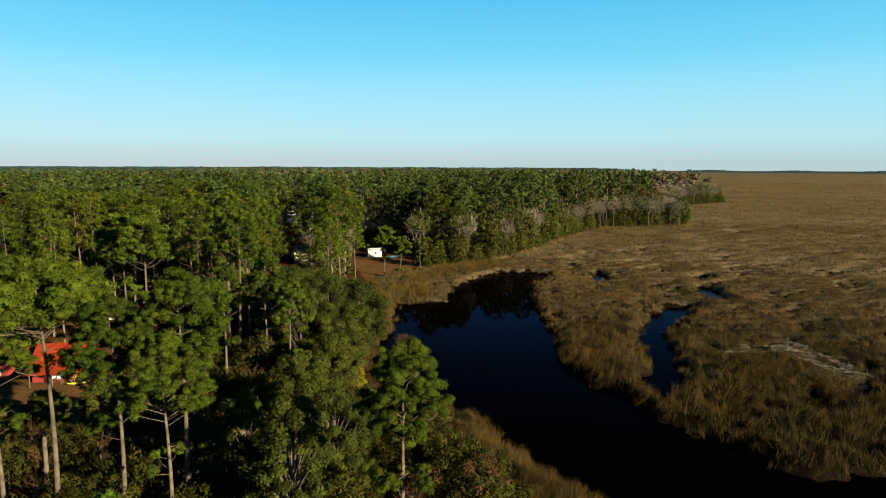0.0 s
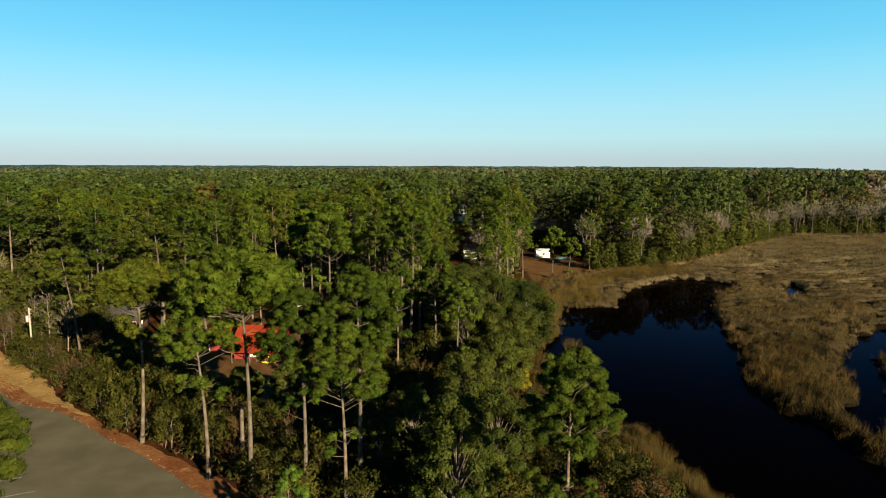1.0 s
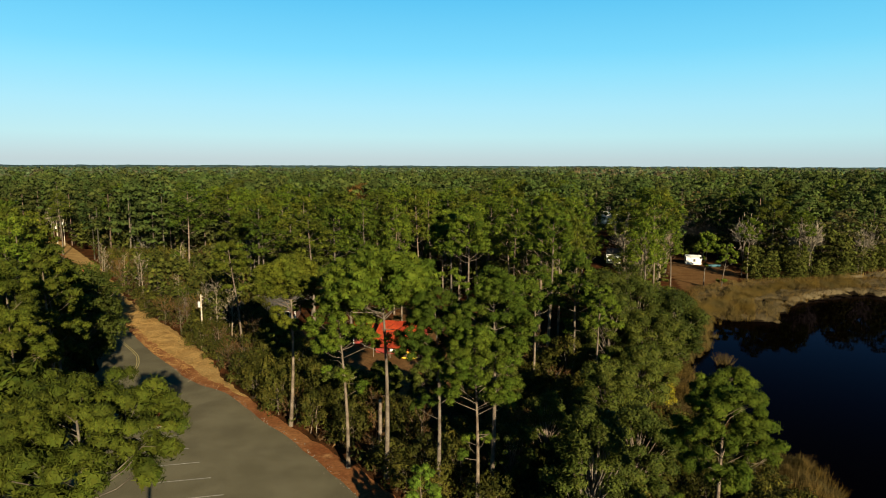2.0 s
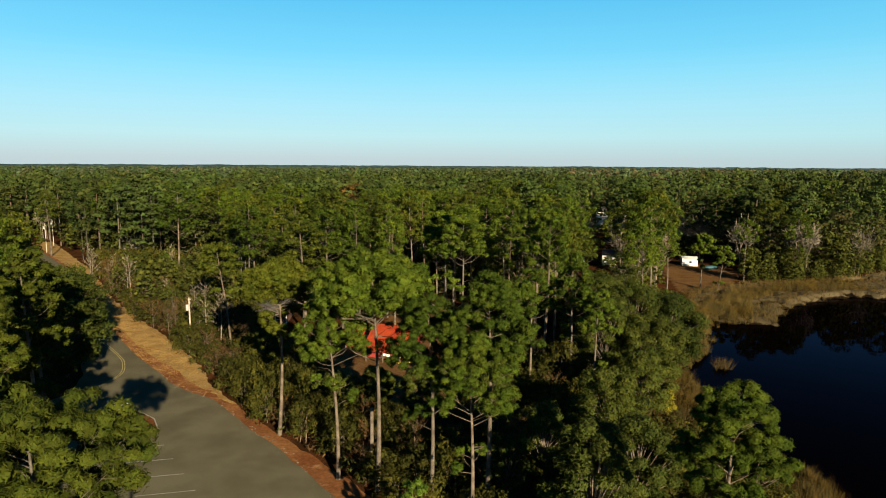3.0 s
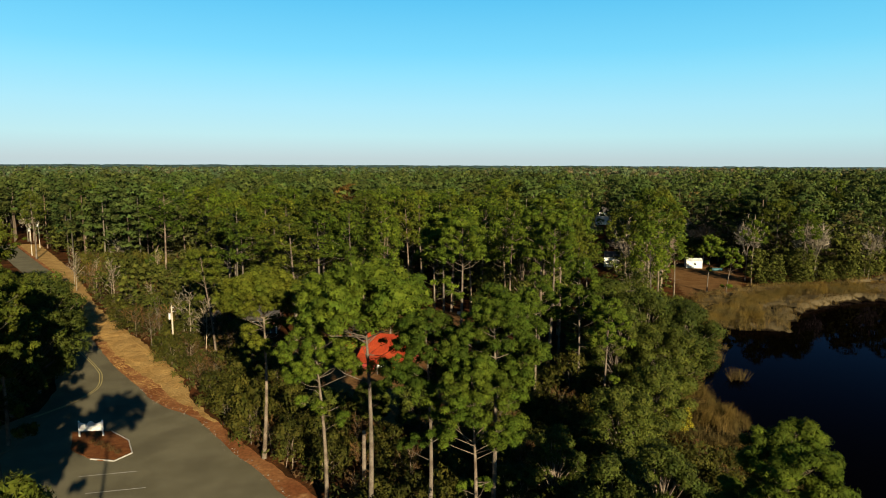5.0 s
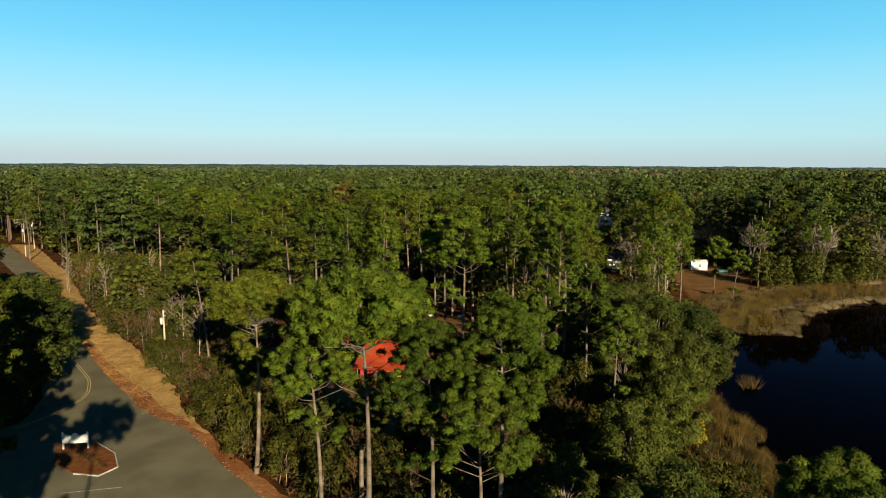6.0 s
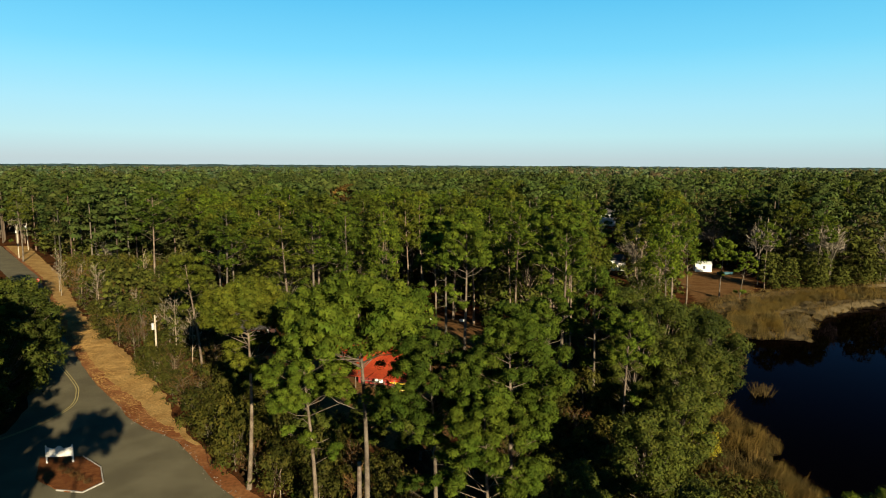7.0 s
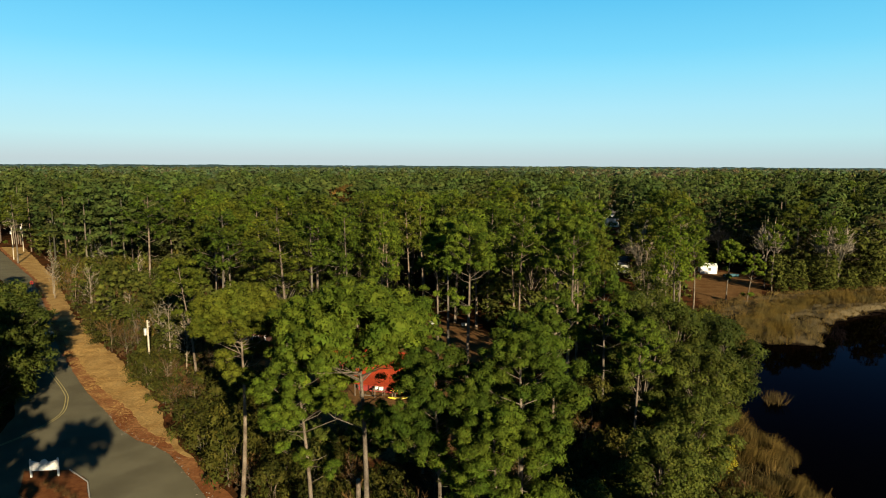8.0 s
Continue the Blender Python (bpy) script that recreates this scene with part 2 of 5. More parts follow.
# ---------------------------------------------------------------- plan, in metres
LAND = [(33, -400), (33, 46), (33, 62), (30.5, 80), (32, 95), (36, 106), (44, 118), (51, 140), (61, 163), (80, 179), (100, 182), (121, 192),
        (146, 208), (188, 239), (224, 262), (277, 252), (300, 275), (330, 330), (419, 384), (489, 401), (492, 430), (700, 700), (2000, 2200),
        (3600, 4600), (3600, 9000), (-9000, 9000), (-9000, -400)]
CREEK = [(46, -60), (42, 30), (40.2, 46), (38.4, 52), (39.8, 62), (36, 80), (36.6, 86), (39.6, 90.5), (38, 97), (36.5, 104), (46, 113.5), (52, 128),
         (57.5, 137.5), (69, 135), (79, 151), (96.5, 162.6), (108, 166), (114.7, 159), (114, 153), (97.6, 141.7), (89.7, 128.8), (80.4, 113),
         (73, 95.8), (64.6, 84), (61.5, 71.3), (63.6, 67.6), (61, 59.3), (61.5, 55), (63, 47.7), (63.3, 38.3), (65, 37), (69.6, 38),
         (73, 36), (90, 22), (130, -20), (150, -60)]
INLET = [(66, 63), (68, 67), (78.3, 77), (86.5, 89), (102.7, 101.8), (113, 106.5), (120, 104.5), (110, 98), (94.5, 89.7), (83, 75.5), (72.5, 64.5)]
POOLS = [[(118, 137), (121, 145), (131, 152), (128, 145), (122, 137)], [(128, 107), (134, 117), (141, 122), (142, 119), (136, 111), (131, 105)],
         [(268, 216), (276, 226), (286, 221), (282, 215), (274, 213)], [(146, 128), (151, 134), (157, 134), (153, 128)]]
ROAD = [(-175, 262), (-118, 196), (-90, 158), (-70.0, 129.4), (-53.2, 108.2), (-46.3, 100.6), (-40.8, 94.3), (-37.6, 91.6), (-34.5, 89.9), (-32.1, 88.1), (-28.0, 83.2),
        (-24.1, 78.4), (-19.8, 74.1), (-12.7, 65), (-4.5, 54.5), (4, 43), (10, 30), (12, 4), (-62, 4), (-66, 40), (-64, 66), (-58, 80), (-54, 90),
        (-56.5, 98), (-63.5, 109), (-75.5, 126), (-96, 155), (-122, 190), (-180, 257)]
VERGE = [(-165, 262), (-113, 197), (-79.5, 150), (-65.6, 133.3), (-56.7, 123.2), (-49, 114.5), (-41, 103.5), (-35.1, 94.5), (-28.1, 85.9), (-20.9, 77.8), (-15.6, 72.2), (-10.4, 66.6), (-2.6, 56.8), (6.3, 44.4), (13, 30),
         (11, 29), (4.5, 42), (-4.2, 54), (-12.5, 64.6), (-19.6, 73.7), (-24, 78), (-31.8, 87.7), (-40.4, 93.4), (-46.1, 99.9), (-53.0, 107.6), (-69.8, 128.8), (-90, 157.5),
         (-118, 195.5), (-174, 261.5)]
LAWNS = [[(60, 166), (66, 196), (72, 217), (88, 214), (88, 197), (81, 183), (71, 170)], [(-14, 124), (-12, 148), (-5, 153), (4, 147), (12, 131), (10, 122), (0, 118)],
         [(-33, 98), (-27, 126), (-8, 124), (8, 114), (9, 98), (-2, 87), (-16, 87)], [(-48, 118), (-30, 124), (-24, 112), (-34, 106)],
         [(-60, 150), (-40, 190), (-20, 180), (-40, 145)]]


def inside(poly, x, y):
    x, y = np.asarray(x, float), np.asarray(y, float)
    res = np.zeros(x.shape, bool)
    for (x0, y0), (x1, y1) in zip(poly, poly[1:] + poly[:1]):
        cross = (y0 > y) != (y1 > y)
        if y1 != y0:
            res ^= cross & (x < (x1 - x0) * (y - y0) / (y1 - y0) + x0)
    return res


def edge_distance(poly, x, y):
    x, y = np.asarray(x, float), np.asarray(y, float)
    best = np.full(x.shape, 1e9)
    for (x0, y0), (x1, y1) in zip(poly, poly[1:] + poly[:1]):
        dx, dy = x1 - x0, y1 - y0
        t = np.clip(((x - x0) * dx + (y - y0) * dy) / (dx * dx + dy * dy), 0, 1)
        best = np.minimum(best, np.hypot(x - x0 - t * dx, y - y0 - t * dy))
    return best


def signed(poly, x, y):
    d = edge_distance(poly, x, y)
    return np.where(inside(poly, x, y), -d, d)


def wobble(x, y, size, seed=0):
    """Smooth noise of about -1 to 1 from a few waves."""
    r = np.random.RandomState(seed)
    out = 0
    for k in range(6):
        a, p, f = r.uniform(0, 6.28), r.uniform(0, 6.28), r.uniform(0.6, 1.7) * 6.28 / size
        out = out + np.sin((x * np.cos(a) + y * np.sin(a)) * f + p + 1.3 * np.sin((x * np.sin(a) - y * np.cos(a)) * f * 0.7 + p * 2))
    return out / 3.0


def water_distance(x, y):
    d = signed(CREEK, x, y)
    for p in [INLET] + POOLS:
        d = np.minimum(d, signed(p, x, y))
    return d + 0.9 * wobble(x, y, 7, 3) + 0.5 * wobble(x, y, 3, 4)


def marsh_mound(x, y):
    """Swells of the matted grass, about -1 to 1."""
    return wobble(x * 0.75, y, 15, 40) * 0.5 + wobble(x * 0.8, y, 5.5, 41) * 0.6


def ground_height(x, y):
    x, y = np.asarray(x, float), np.asarray(y, float)
    w, land = water_distance(x, y), signed(LAND, x, y)
    near = np.clip((600 - np.hypot(x, y)) / 300, 0.15, 1)
    mound = marsh_mound(x, y)
    marsh = 0.2 + near * (0.30 * np.clip(mound, -1, 1.2) + 0.50 * np.tanh(4.5 * (mound + 0.42)))
    z = marsh * np.clip(0.5 + land / 5, 0, 1)
    return np.where(w < 2.4, np.minimum(z, -0.75 + np.where(w < 0, 0.3 * w, 0.75 * w)), z)


# ---------------------------------------------------------------- mesh helpers
def mesh_object(name, verts, faces, mats, tint=None, index=None, smooth=False):
    """One mesh object from arrays; tint: a colour for each vertex."""
    me = bpy.data.meshes.new(name)
    faces = np.asarray(faces, np.int32)
    n, k = faces.shape
    me.vertices.add(len(verts))
    me.vertices.foreach_set("co", np.asarray(verts, np.float32).ravel())
    me.loops.add(n * k)
    me.loops.foreach_set("vertex_index", faces.ravel())
    me.polygons.add(n)
    me.polygons.foreach_set("loop_start", np.arange(0, n * k, k, dtype=np.int32))
    me.polygons.foreach_set("loop_total", np.full(n, k, np.int32))
    for m in mats:
        me.materials.append(m)
    if index is not None:
        me.polygons.foreach_set("material_index", np.asarray(index, np.int32))
    me.update(calc_edges=True)
    if tint is not None:
        a = me.color_attributes.new("tint", 'FLOAT_COLOR', 'POINT')
        a.data.foreach_set("color", np.hstack([tint, np.ones((len(tint), 1))]).astype(np.float32).ravel())
    me.polygons.foreach_set("use_smooth", np.full(n, smooth))
    return new(name, me)


def child(ob, parent):
    ob.parent = parent
    return ob


def part(name, bm, mat, parent=None, label="", smooth=False):
    me = bpy.data.meshes.new(name)
    bmesh.ops.recalc_face_normals(bm, faces=bm.faces)
    bm.to_mesh(me)
    bm.free()
    me.materials.append(mat)
    if smooth:
        me.polygons.foreach_set("use_smooth", np.full(len(me.polygons), True))
    ob = new(name, me)
    if parent:
        ob.parent = parent
    if label:
        tagged(ob, label)
    return ob


def thing(name, m, label, category, group="", kind=""):
    ob = new(name)
    ob.matrix_world = m
    return tagged(ob, label, category, group, kind)


def box(size, at=(0, 0, 0), bevel=0.0, bm=None, turn=0.0):
    """A box by its size and the middle of its base."""
    bm = bm or bmesh.new()
    m = Matrix.Translation((at[0], at[1], at[2] + size[2] / 2)) @ Matrix.Rotation(turn, 4, 'Z') @ Matrix.Diagonal((*size, 1))
    v = bmesh.ops.create_cube(bm, size=1, matrix=m)["verts"]
    if bevel:
        bmesh.ops.bevel(bm, geom=list({e for w in v for e in w.link_edges}), offset=bevel, segments=1, affect='EDGES')
    return bm


def rod(a, b, r0, r1=None, sides=8, bm=None):
    """A tapered round bar from a to b."""
    bm = bm or bmesh.new()
    a, b = Vector(a), Vector(b)
    q = (b - a).to_track_quat('Z', 'Y').to_matrix().to_4x4()
    bmesh.ops.create_cone(bm, cap_ends=True, segments=sides, radius1=r0, radius2=r0 if r1 is None else r1, depth=(b - a).length, matrix=Matrix.Translation((a + b) / 2) @ q)
    return bm


def sheet(name, poly, z, mat, step=1.5, ragged=0.0, thick=0.0):
    """A flat patch of ground cover with a ragged edge and a real thickness."""
    pts = []
    for i, (p, q) in enumerate(zip(poly, poly[1:] + poly[:1])):
        n = max(1, int(math.dist(p, q) / step))
        for k in range(n):
            x, y = p[0] + (q[0] - p[0]) * k / n, p[1] + (q[1] - p[1]) * k / n
            pts.append((x + ragged * float(wobble(x, y, 4, 11)), y + ragged * float(wobble(x, y, 4, 12))))
    bm = bmesh.new()
    top = bm.faces.new([bm.verts.new((x, y, z)) for x, y in pts])
    if thick:
        ex = bmesh.ops.extrude_face_region(bm, geom=[top])
        for v in ex["geom"]:
            if isinstance(v, bmesh.types.BMVert):
                v.co.z -= thick
    bmesh.ops.triangulate(bm, faces=[f for f in bm.faces if len(f.verts) > 4])
    return part(name, bm, mat)


# ---------------------------------------------------------------- ground, water, road
def axis(dense0, dense1, step, low, high):
    """Places of grid lines: even in the middle, wider and wider outside."""
    mid = list(np.arange(dense0, dense1, step))
    s, v = step, mid[-1]
    while v < high:
        s *= 1.12
        v += s
        mid.append(v)
    s, v = step, mid[0]
    while v > low:
        s *= 1.2
        v -= s
        mid.insert(0, v)
    return np.array(mid)


def build_ground():
    gx, gy = axis(-10, 165, 1.3, -5000, 5000), axis(25, 190, 1.3, -400, 5200)
    X, Y = np.meshgrid(gx, gy)
    x, y = X.ravel(), Y.ravel()
    z = ground_height(x, y)
    nx, ny = len(gx), len(gy)
    i, j = np.meshgrid(np.arange(nx - 1), np.arange(ny - 1))
    a = (j * nx + i).ravel()
    faces = np.stack([a, a + 1, a + 1 + nx, a + nx], 1)
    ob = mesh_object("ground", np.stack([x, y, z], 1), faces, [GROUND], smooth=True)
    land, w = signed(LAND, x, y), water_distance(x, y)
    lawn = np.zeros(len(x))
    for p in LAWNS:
        lawn = np.maximum(lawn, np.clip(0.5 - signed(p, x, y) / 4, 0, 1))
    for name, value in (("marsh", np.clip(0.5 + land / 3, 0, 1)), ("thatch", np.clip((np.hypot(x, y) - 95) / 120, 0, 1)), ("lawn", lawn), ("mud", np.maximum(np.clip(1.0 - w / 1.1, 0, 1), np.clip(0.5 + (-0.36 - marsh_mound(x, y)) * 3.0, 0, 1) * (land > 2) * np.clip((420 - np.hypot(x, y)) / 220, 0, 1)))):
        attr = ob.data.attributes.new(name, 'FLOAT', 'POINT')
        attr.data.foreach_set("value", value.astype(np.float32))
    return tagged(ob, "sandy ground with pine straw, marsh mud and creek bed", "ground", kind="structure")


build_ground()
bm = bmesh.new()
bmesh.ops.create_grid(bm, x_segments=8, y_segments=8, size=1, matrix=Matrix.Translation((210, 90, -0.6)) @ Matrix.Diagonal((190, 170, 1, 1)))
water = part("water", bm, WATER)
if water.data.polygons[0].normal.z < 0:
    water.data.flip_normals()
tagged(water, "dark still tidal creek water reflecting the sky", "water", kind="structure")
tagged(sheet("road", ROAD, 0.06, ASPHALT, 2.0, 0.12, 0.12), "worn grey asphalt road widening into a parking lot", "road", kind="structure")
tagged(sheet("verge", VERGE, 0.03, DIRT, 0.6, 0.22, 0.08), "red dirt verge along the road", "verge", kind="structure")
GRASSY = [(-164.5, 262.4), (-112.4, 197.6), (-79.2, 150.5), (-56.4, 123.5), (-48.7, 114.8), (-40.7, 103.8), (-35.4, 95.0), (-28.9, 86.9), (-30.0, 87.4), (-34.2, 91.6), (-38.4, 95.0), (-42.6, 100.8), (-46.6, 104.4), (-52.4, 110.2), (-68.9, 130.2), (-89, 158), (-117, 196), (-173, 262)]
tagged(sheet("verge_grass", GRASSY, 0.05, TAN, 0.6, 0.3, 0.03), "tan dry grass over the red dirt verge", "verge", kind="structure")


def stripe(points, width, z, mat, name):
    """A painted line along a path."""
    v, f = [], []
    for i, p in enumerate(points):
        a, b = Vector(points[max(0, i - 1)]), Vector(points[min(len(points) - 1, i + 1)])
        side = Vector((-(b - a).y, (b - a).x)).normalized() * width / 2
        v += [(p[0] + side.x, p[1] + side.y, z), (p[0] - side.x, p[1] - side.y, z)]
        if i:
            k = 2 * i
            f.append((k - 2, k - 1, k + 1, k))
    return mesh_object(name, v, f, [mat])


def bow(points, n=40):
    """A smooth line through the points (Catmull-Rom)."""
    p = [np.array(q, float) for q in points]
    p = [2 * p[0] - p[1]] + p + [2 * p[-1] - p[-2]]
    out = []
    for i in range(1, len(p) - 2):
        for t in np.linspace(0, 1, n, endpoint=False):
            out.append(0.5 * (2 * p[i] + (p[i + 1] - p[i - 1]) * t + (2 * p[i - 1] - 5 * p[i] + 4 * p[i + 1] - p[i + 2]) * t * t + (3 * p[i] - p[i - 1] - 3 * p[i + 1] + p[i + 2]) * t ** 3))
    return [tuple(q) for q in out] + [tuple(p[-2])]


CENTRE = bow([(-120, 187), (-92, 151), (-75, 131), (-65.5, 118.9), (-56.4, 108.4), (-53.2, 103.9), (-51.0, 98.5), (-51.6, 92.5), (-53.5, 88)], 12)
for off in (-0.16, 0.16):
    pts = []
    for i, p in enumerate(CENTRE):
        a, b = CENTRE[max(0, i - 1)], CENTRE[min(len(CENTRE) - 1, i + 1)]
        n = Vector((-(b[1] - a[1]), b[0] - a[0])).normalized()
        pts.append((p[0] + n.x * off, p[1] + n.y * off))
    tagged(stripe(pts, 0.13, 0.066, YELLOW, "centre_line"), "faded yellow line painted on the asphalt", "road marking", "double centre line", "structure")
for k in range(6):
    x, y = -33 + 2.6 * k, 74.0 - 3.4 * k
    tagged(stripe([(x, y), (x - 5.5, y - 1.3)], 0.12, 0.066, WHITE_LINE, "parking_line"), "worn white parking line on the asphalt", "road marking", "parking lines", "structure")


# ---------------------------------------------------------------- plants
def blades(rs, base, way, length, width, bend=0.0):
    """One triangle for each base: it points along way, turned at random about it."""
    n = len(base)
    way = way / np.linalg.norm(way, axis=1, keepdims=True)
    side = np.cross(way, rs.normal(size=(n, 3)))
    side /= np.linalg.norm(side, axis=1, keepdims=True) + 1e-9
    w, l = np.broadcast_to(width, n)[:, None], np.broadcast_to(length, n)[:, None]
    v = np.stack([base - side * w / 2, base + side * w / 2, base + way * l], 1).reshape(-1, 3)
    return v, np.arange(3 * n).reshape(-1, 3)


def facets(rs, centre, radii, n, length, width, stray=0.45, upper=0.7, point=0.5):
    """Needle sprays or leaves over the outside of a lump: triangles that face outward, their tips standing off it."""
    d = rs.normal(size=(n, 3))
    d /= np.linalg.norm(d, axis=1, keepdims=True)
    flip = (d[:, 2] < 0) & (rs.uniform(size=n) < upper)
    d[flip, 2] *= -1
    radii = np.asarray(radii, float)
    p = centre + d * radii * rs.uniform(0.6, 1.05, (n, 1))
    nor = d / radii
    nor = nor / np.linalg.norm(nor, axis=1, keepdims=True) + rs.normal(size=(n, 3)) * stray
    nor /= np.linalg.norm(nor, axis=1, keepdims=True)
    way = np.cross(nor, rs.normal(size=(n, 3)))
    way /= np.linalg.norm(way, axis=1, keepdims=True)
    side = np.cross(nor, way)
    way = way + d * point * rs.uniform(0, 1, (n, 1))
    l, w = (length * rs.uniform(0.7, 1.3, n))[:, None], (width * rs.uniform(0.7, 1.3, n))[:, None]
    v = np.stack([p - way * l * 0.4 - side * w / 2, p - way * l * 0.4 + side * w / 2, p + way * l * 0.6], 1).reshape(-1, 3)
    return v, np.arange(3 * n).reshape(-1, 3)


def tones(rs, n, spread=0.22, base=1.0):
    """A brightness for each of n triangles, as vertex colours; a few warmer."""
    t = base * rs.uniform(1 - spread, 1 + spread, n)
    return np.repeat(np.stack([t * rs.uniform(0.92, 1.12, n), t, t], 1), 3, 0)


def tube(points, radii, sides):
    """A bent tapered tube through points."""
    points = np.asarray(points, float)
    v, f = [], []
    for i, (p, r) in enumerate(zip(points, radii)):
        d = points[min(i + 1, len(points) - 1)] - points[max(i - 1, 0)]
        d /= np.linalg.norm(d) + 1e-9
        u = np.cross(d, (0.3, 0.9, 0.1))
        u /= np.linalg.norm(u) + 1e-9
        w = np.cross(d, u)
        for k in range(sides):
            a = 2 * math.pi * k / sides
            v.append(p + r * (u * math.cos(a) + w * math.sin(a)))
        if i:
            for k in range(sides):
                a, b = (i - 1) * sides + k, (i - 1) * sides + (k + 1) % sides
                f += [(a, b, b + sides), (a, b + sides, a + sides)]
    return np.array(v), np.array(f)


class Heap:
    """Gathers pieces of triangles into one mesh."""
    def __init__(self):
        self.v, self.f, self.t, self.n = [], [], [], 0

    def add(self, v, f, tint=(1, 1, 1)):
        self.v.append(v), self.f.append(np.asarray(f) + self.n)
        self.t.append(np.broadcast_to(np.asarray(tint, float), (len(v), 3)))
        self.n += len(v)

    def arrays(self):
        return np.concatenate(self.v), np.concatenate(self.f), np.concatenate(self.t)

    def object(self, name, mat, smooth=False):
        v, f, t = self.arrays()
        return mesh_object(name, v, f, [mat], t, smooth=smooth)


def tuft(rs, heap, centre, rad, n, length, width, tone, stray=0.24, squash=0.85, point=0.45, share=0.3, broad=0.5):
    """A rounded tuft: fine sprays that stand off a closer inner layer of somewhat broader ones."""
    radii = rad * np.array([1.0, 1.0, squash])
    m = max(7, int(n * share))
    v, f = facets(rs, centre, radii * 0.8, m, rad * broad, rad * broad * 0.8, 0.18, 0.6, 0.1)
    heap.add(v, f, tones(rs, m, 0.12, tone * 0.92))
    v, f = facets(rs, centre, radii, n, length, width, stray, 0.72, point)
    heap.add(v, f, tones(rs, n, 0.36, tone * 1.04))


def pine_parts(seed, h, r, low, lobes=14, puffs=8, count=40, length=0.5, width=0.12, puff=0.42, sides=7, lean=0.0, tone=1.0, stubs=3, skirt=0, brush=0.5):
    """Trunk with limbs, and the domed crown, of a tall pine with a bare lower trunk: each limb carries a lobe of rounded needle tufts.
    puff: a tuft's radius as a share of its lobe's."""
    rs = np.random.RandomState(seed)
    wood, crown = Heap(), Heap()
    steps = 9
    sway = rs.uniform(0, 6.28)
    spine = []
    for i in range(steps + 1):
        u = i / steps
        b = 0.35 * math.sin(3.0 * u + sway) + lean * u
        spine.append((b * math.cos(sway), b * math.sin(sway) + 0.2 * math.sin(5 * u), h * 0.93 * u))
    spine = np.array(spine)
    spine[:, :2] -= spine[0, :2]
    r0 = 0.0105 * h
    wood.add(*tube(spine, [r0 * (1.25 if i == 0 else 1 - 0.85 * (i / steps) ** 1.3) for i in range(steps + 1)], sides))
    def on_trunk(z):
        u = np.clip(z / (h * 0.93), 0, 1) * steps
        i = min(int(u), steps - 1)
        return spine[i] + (spine[i + 1] - spine[i]) * (u - i)
    z0 = low + 0.36 * (h - low)
    thin = 4 if sides > 5 else 3
    bulge, turn = rs.uniform(0.08, 0.2), rs.uniform(0, 6.28)
    for k in range(lobes + skirt):
        u = (k + rs.uniform(0.2, 0.8)) / lobes
        up = 1 - 1.34 * u
        size = r * rs.uniform(0.25, 0.38)
        a = k * 2.4 + rs.uniform(-0.45, 0.45)
        out = math.sqrt(max(0.02, 1 - up * up)) * (r - 0.8 * size) * (1 + bulge * math.sin(2 * a + turn)) * rs.uniform(0.78, 1.02) * (0.6 if k % 5 == 4 else 1)
        z = z0 + up * ((h - 0.75 * size - z0) if up > 0 else (z0 - low)) * rs.uniform(0.92, 1.0)
        p0 = on_trunk(min(z - 0.2, max(low * 0.9 + rs.uniform(0.0, 0.34) * (h - low), z - 0.6 * out - 0.3)))
        if k >= lobes:
            size, out, z = size * 0.75, r * rs.uniform(0.3, 0.65), low - rs.uniform(0.5, 3.5)
            p0 = on_trunk(z - 0.5 * out - rs.uniform(0.0, 0.6))
        mid = on_trunk(z) * (1, 1, 0)
        c = mid + np.array([math.cos(a) * out, math.sin(a) * out, z])
        bend = (p0 + c) / 2 + rs.normal(size=3) * 0.07 * out + (0, 0, -0.08 * out)
        rr = 0.07 * r0 + 0.009 * out
        wood.add(*tube([p0, bend, c - (0, 0, 0.2 * size)], [rr, rr * 0.7, rr * 0.3], thin))
        shade = tone * rs.uniform(0.88, 1.12)
        for q in range(puffs):
            d = rs.normal(size=3)
            d[2] = d[2] * 0.8 + 0.3
            d /= np.linalg.norm(d)
            ball = size * puff * rs.uniform(0.8, 1.2)
            p = c + d * np.array([1.0, 1.0, 0.72]) * (size - 0.6 * ball) * rs.uniform(0.55, 1.0)
            if sides > 5 and q % 2 == 0:
                wood.add(*tube([bend + (c - bend) * rs.uniform(0.3, 1.0), p], [rr * 0.32, rr * 0.1], 3))
            tuft(rs, crown, p, ball, max(4, int(count * rs.uniform(0.8, 1.2))), length, width, shade * rs.uniform(0.75, 1.22), 0.24, 0.85, brush)
    for k in range(stubs):
        p0 = on_trunk(low * rs.uniform(0.72, 1.0))
        a = rs.uniform(0, 6.28)
        p1 = p0 + np.array([math.cos(a), math.sin(a), rs.uniform(-0.1, 0.35)]) * rs.uniform(0.15, 0.42) * r
        wood.add(*tube([p0, (p0 + p1) / 2 + rs.normal(size=3) * 0.12, p1], [0.13 * r0 + 0.02, 0.09 * r0 + 0.012, 0.01], 3))
    return wood, crown


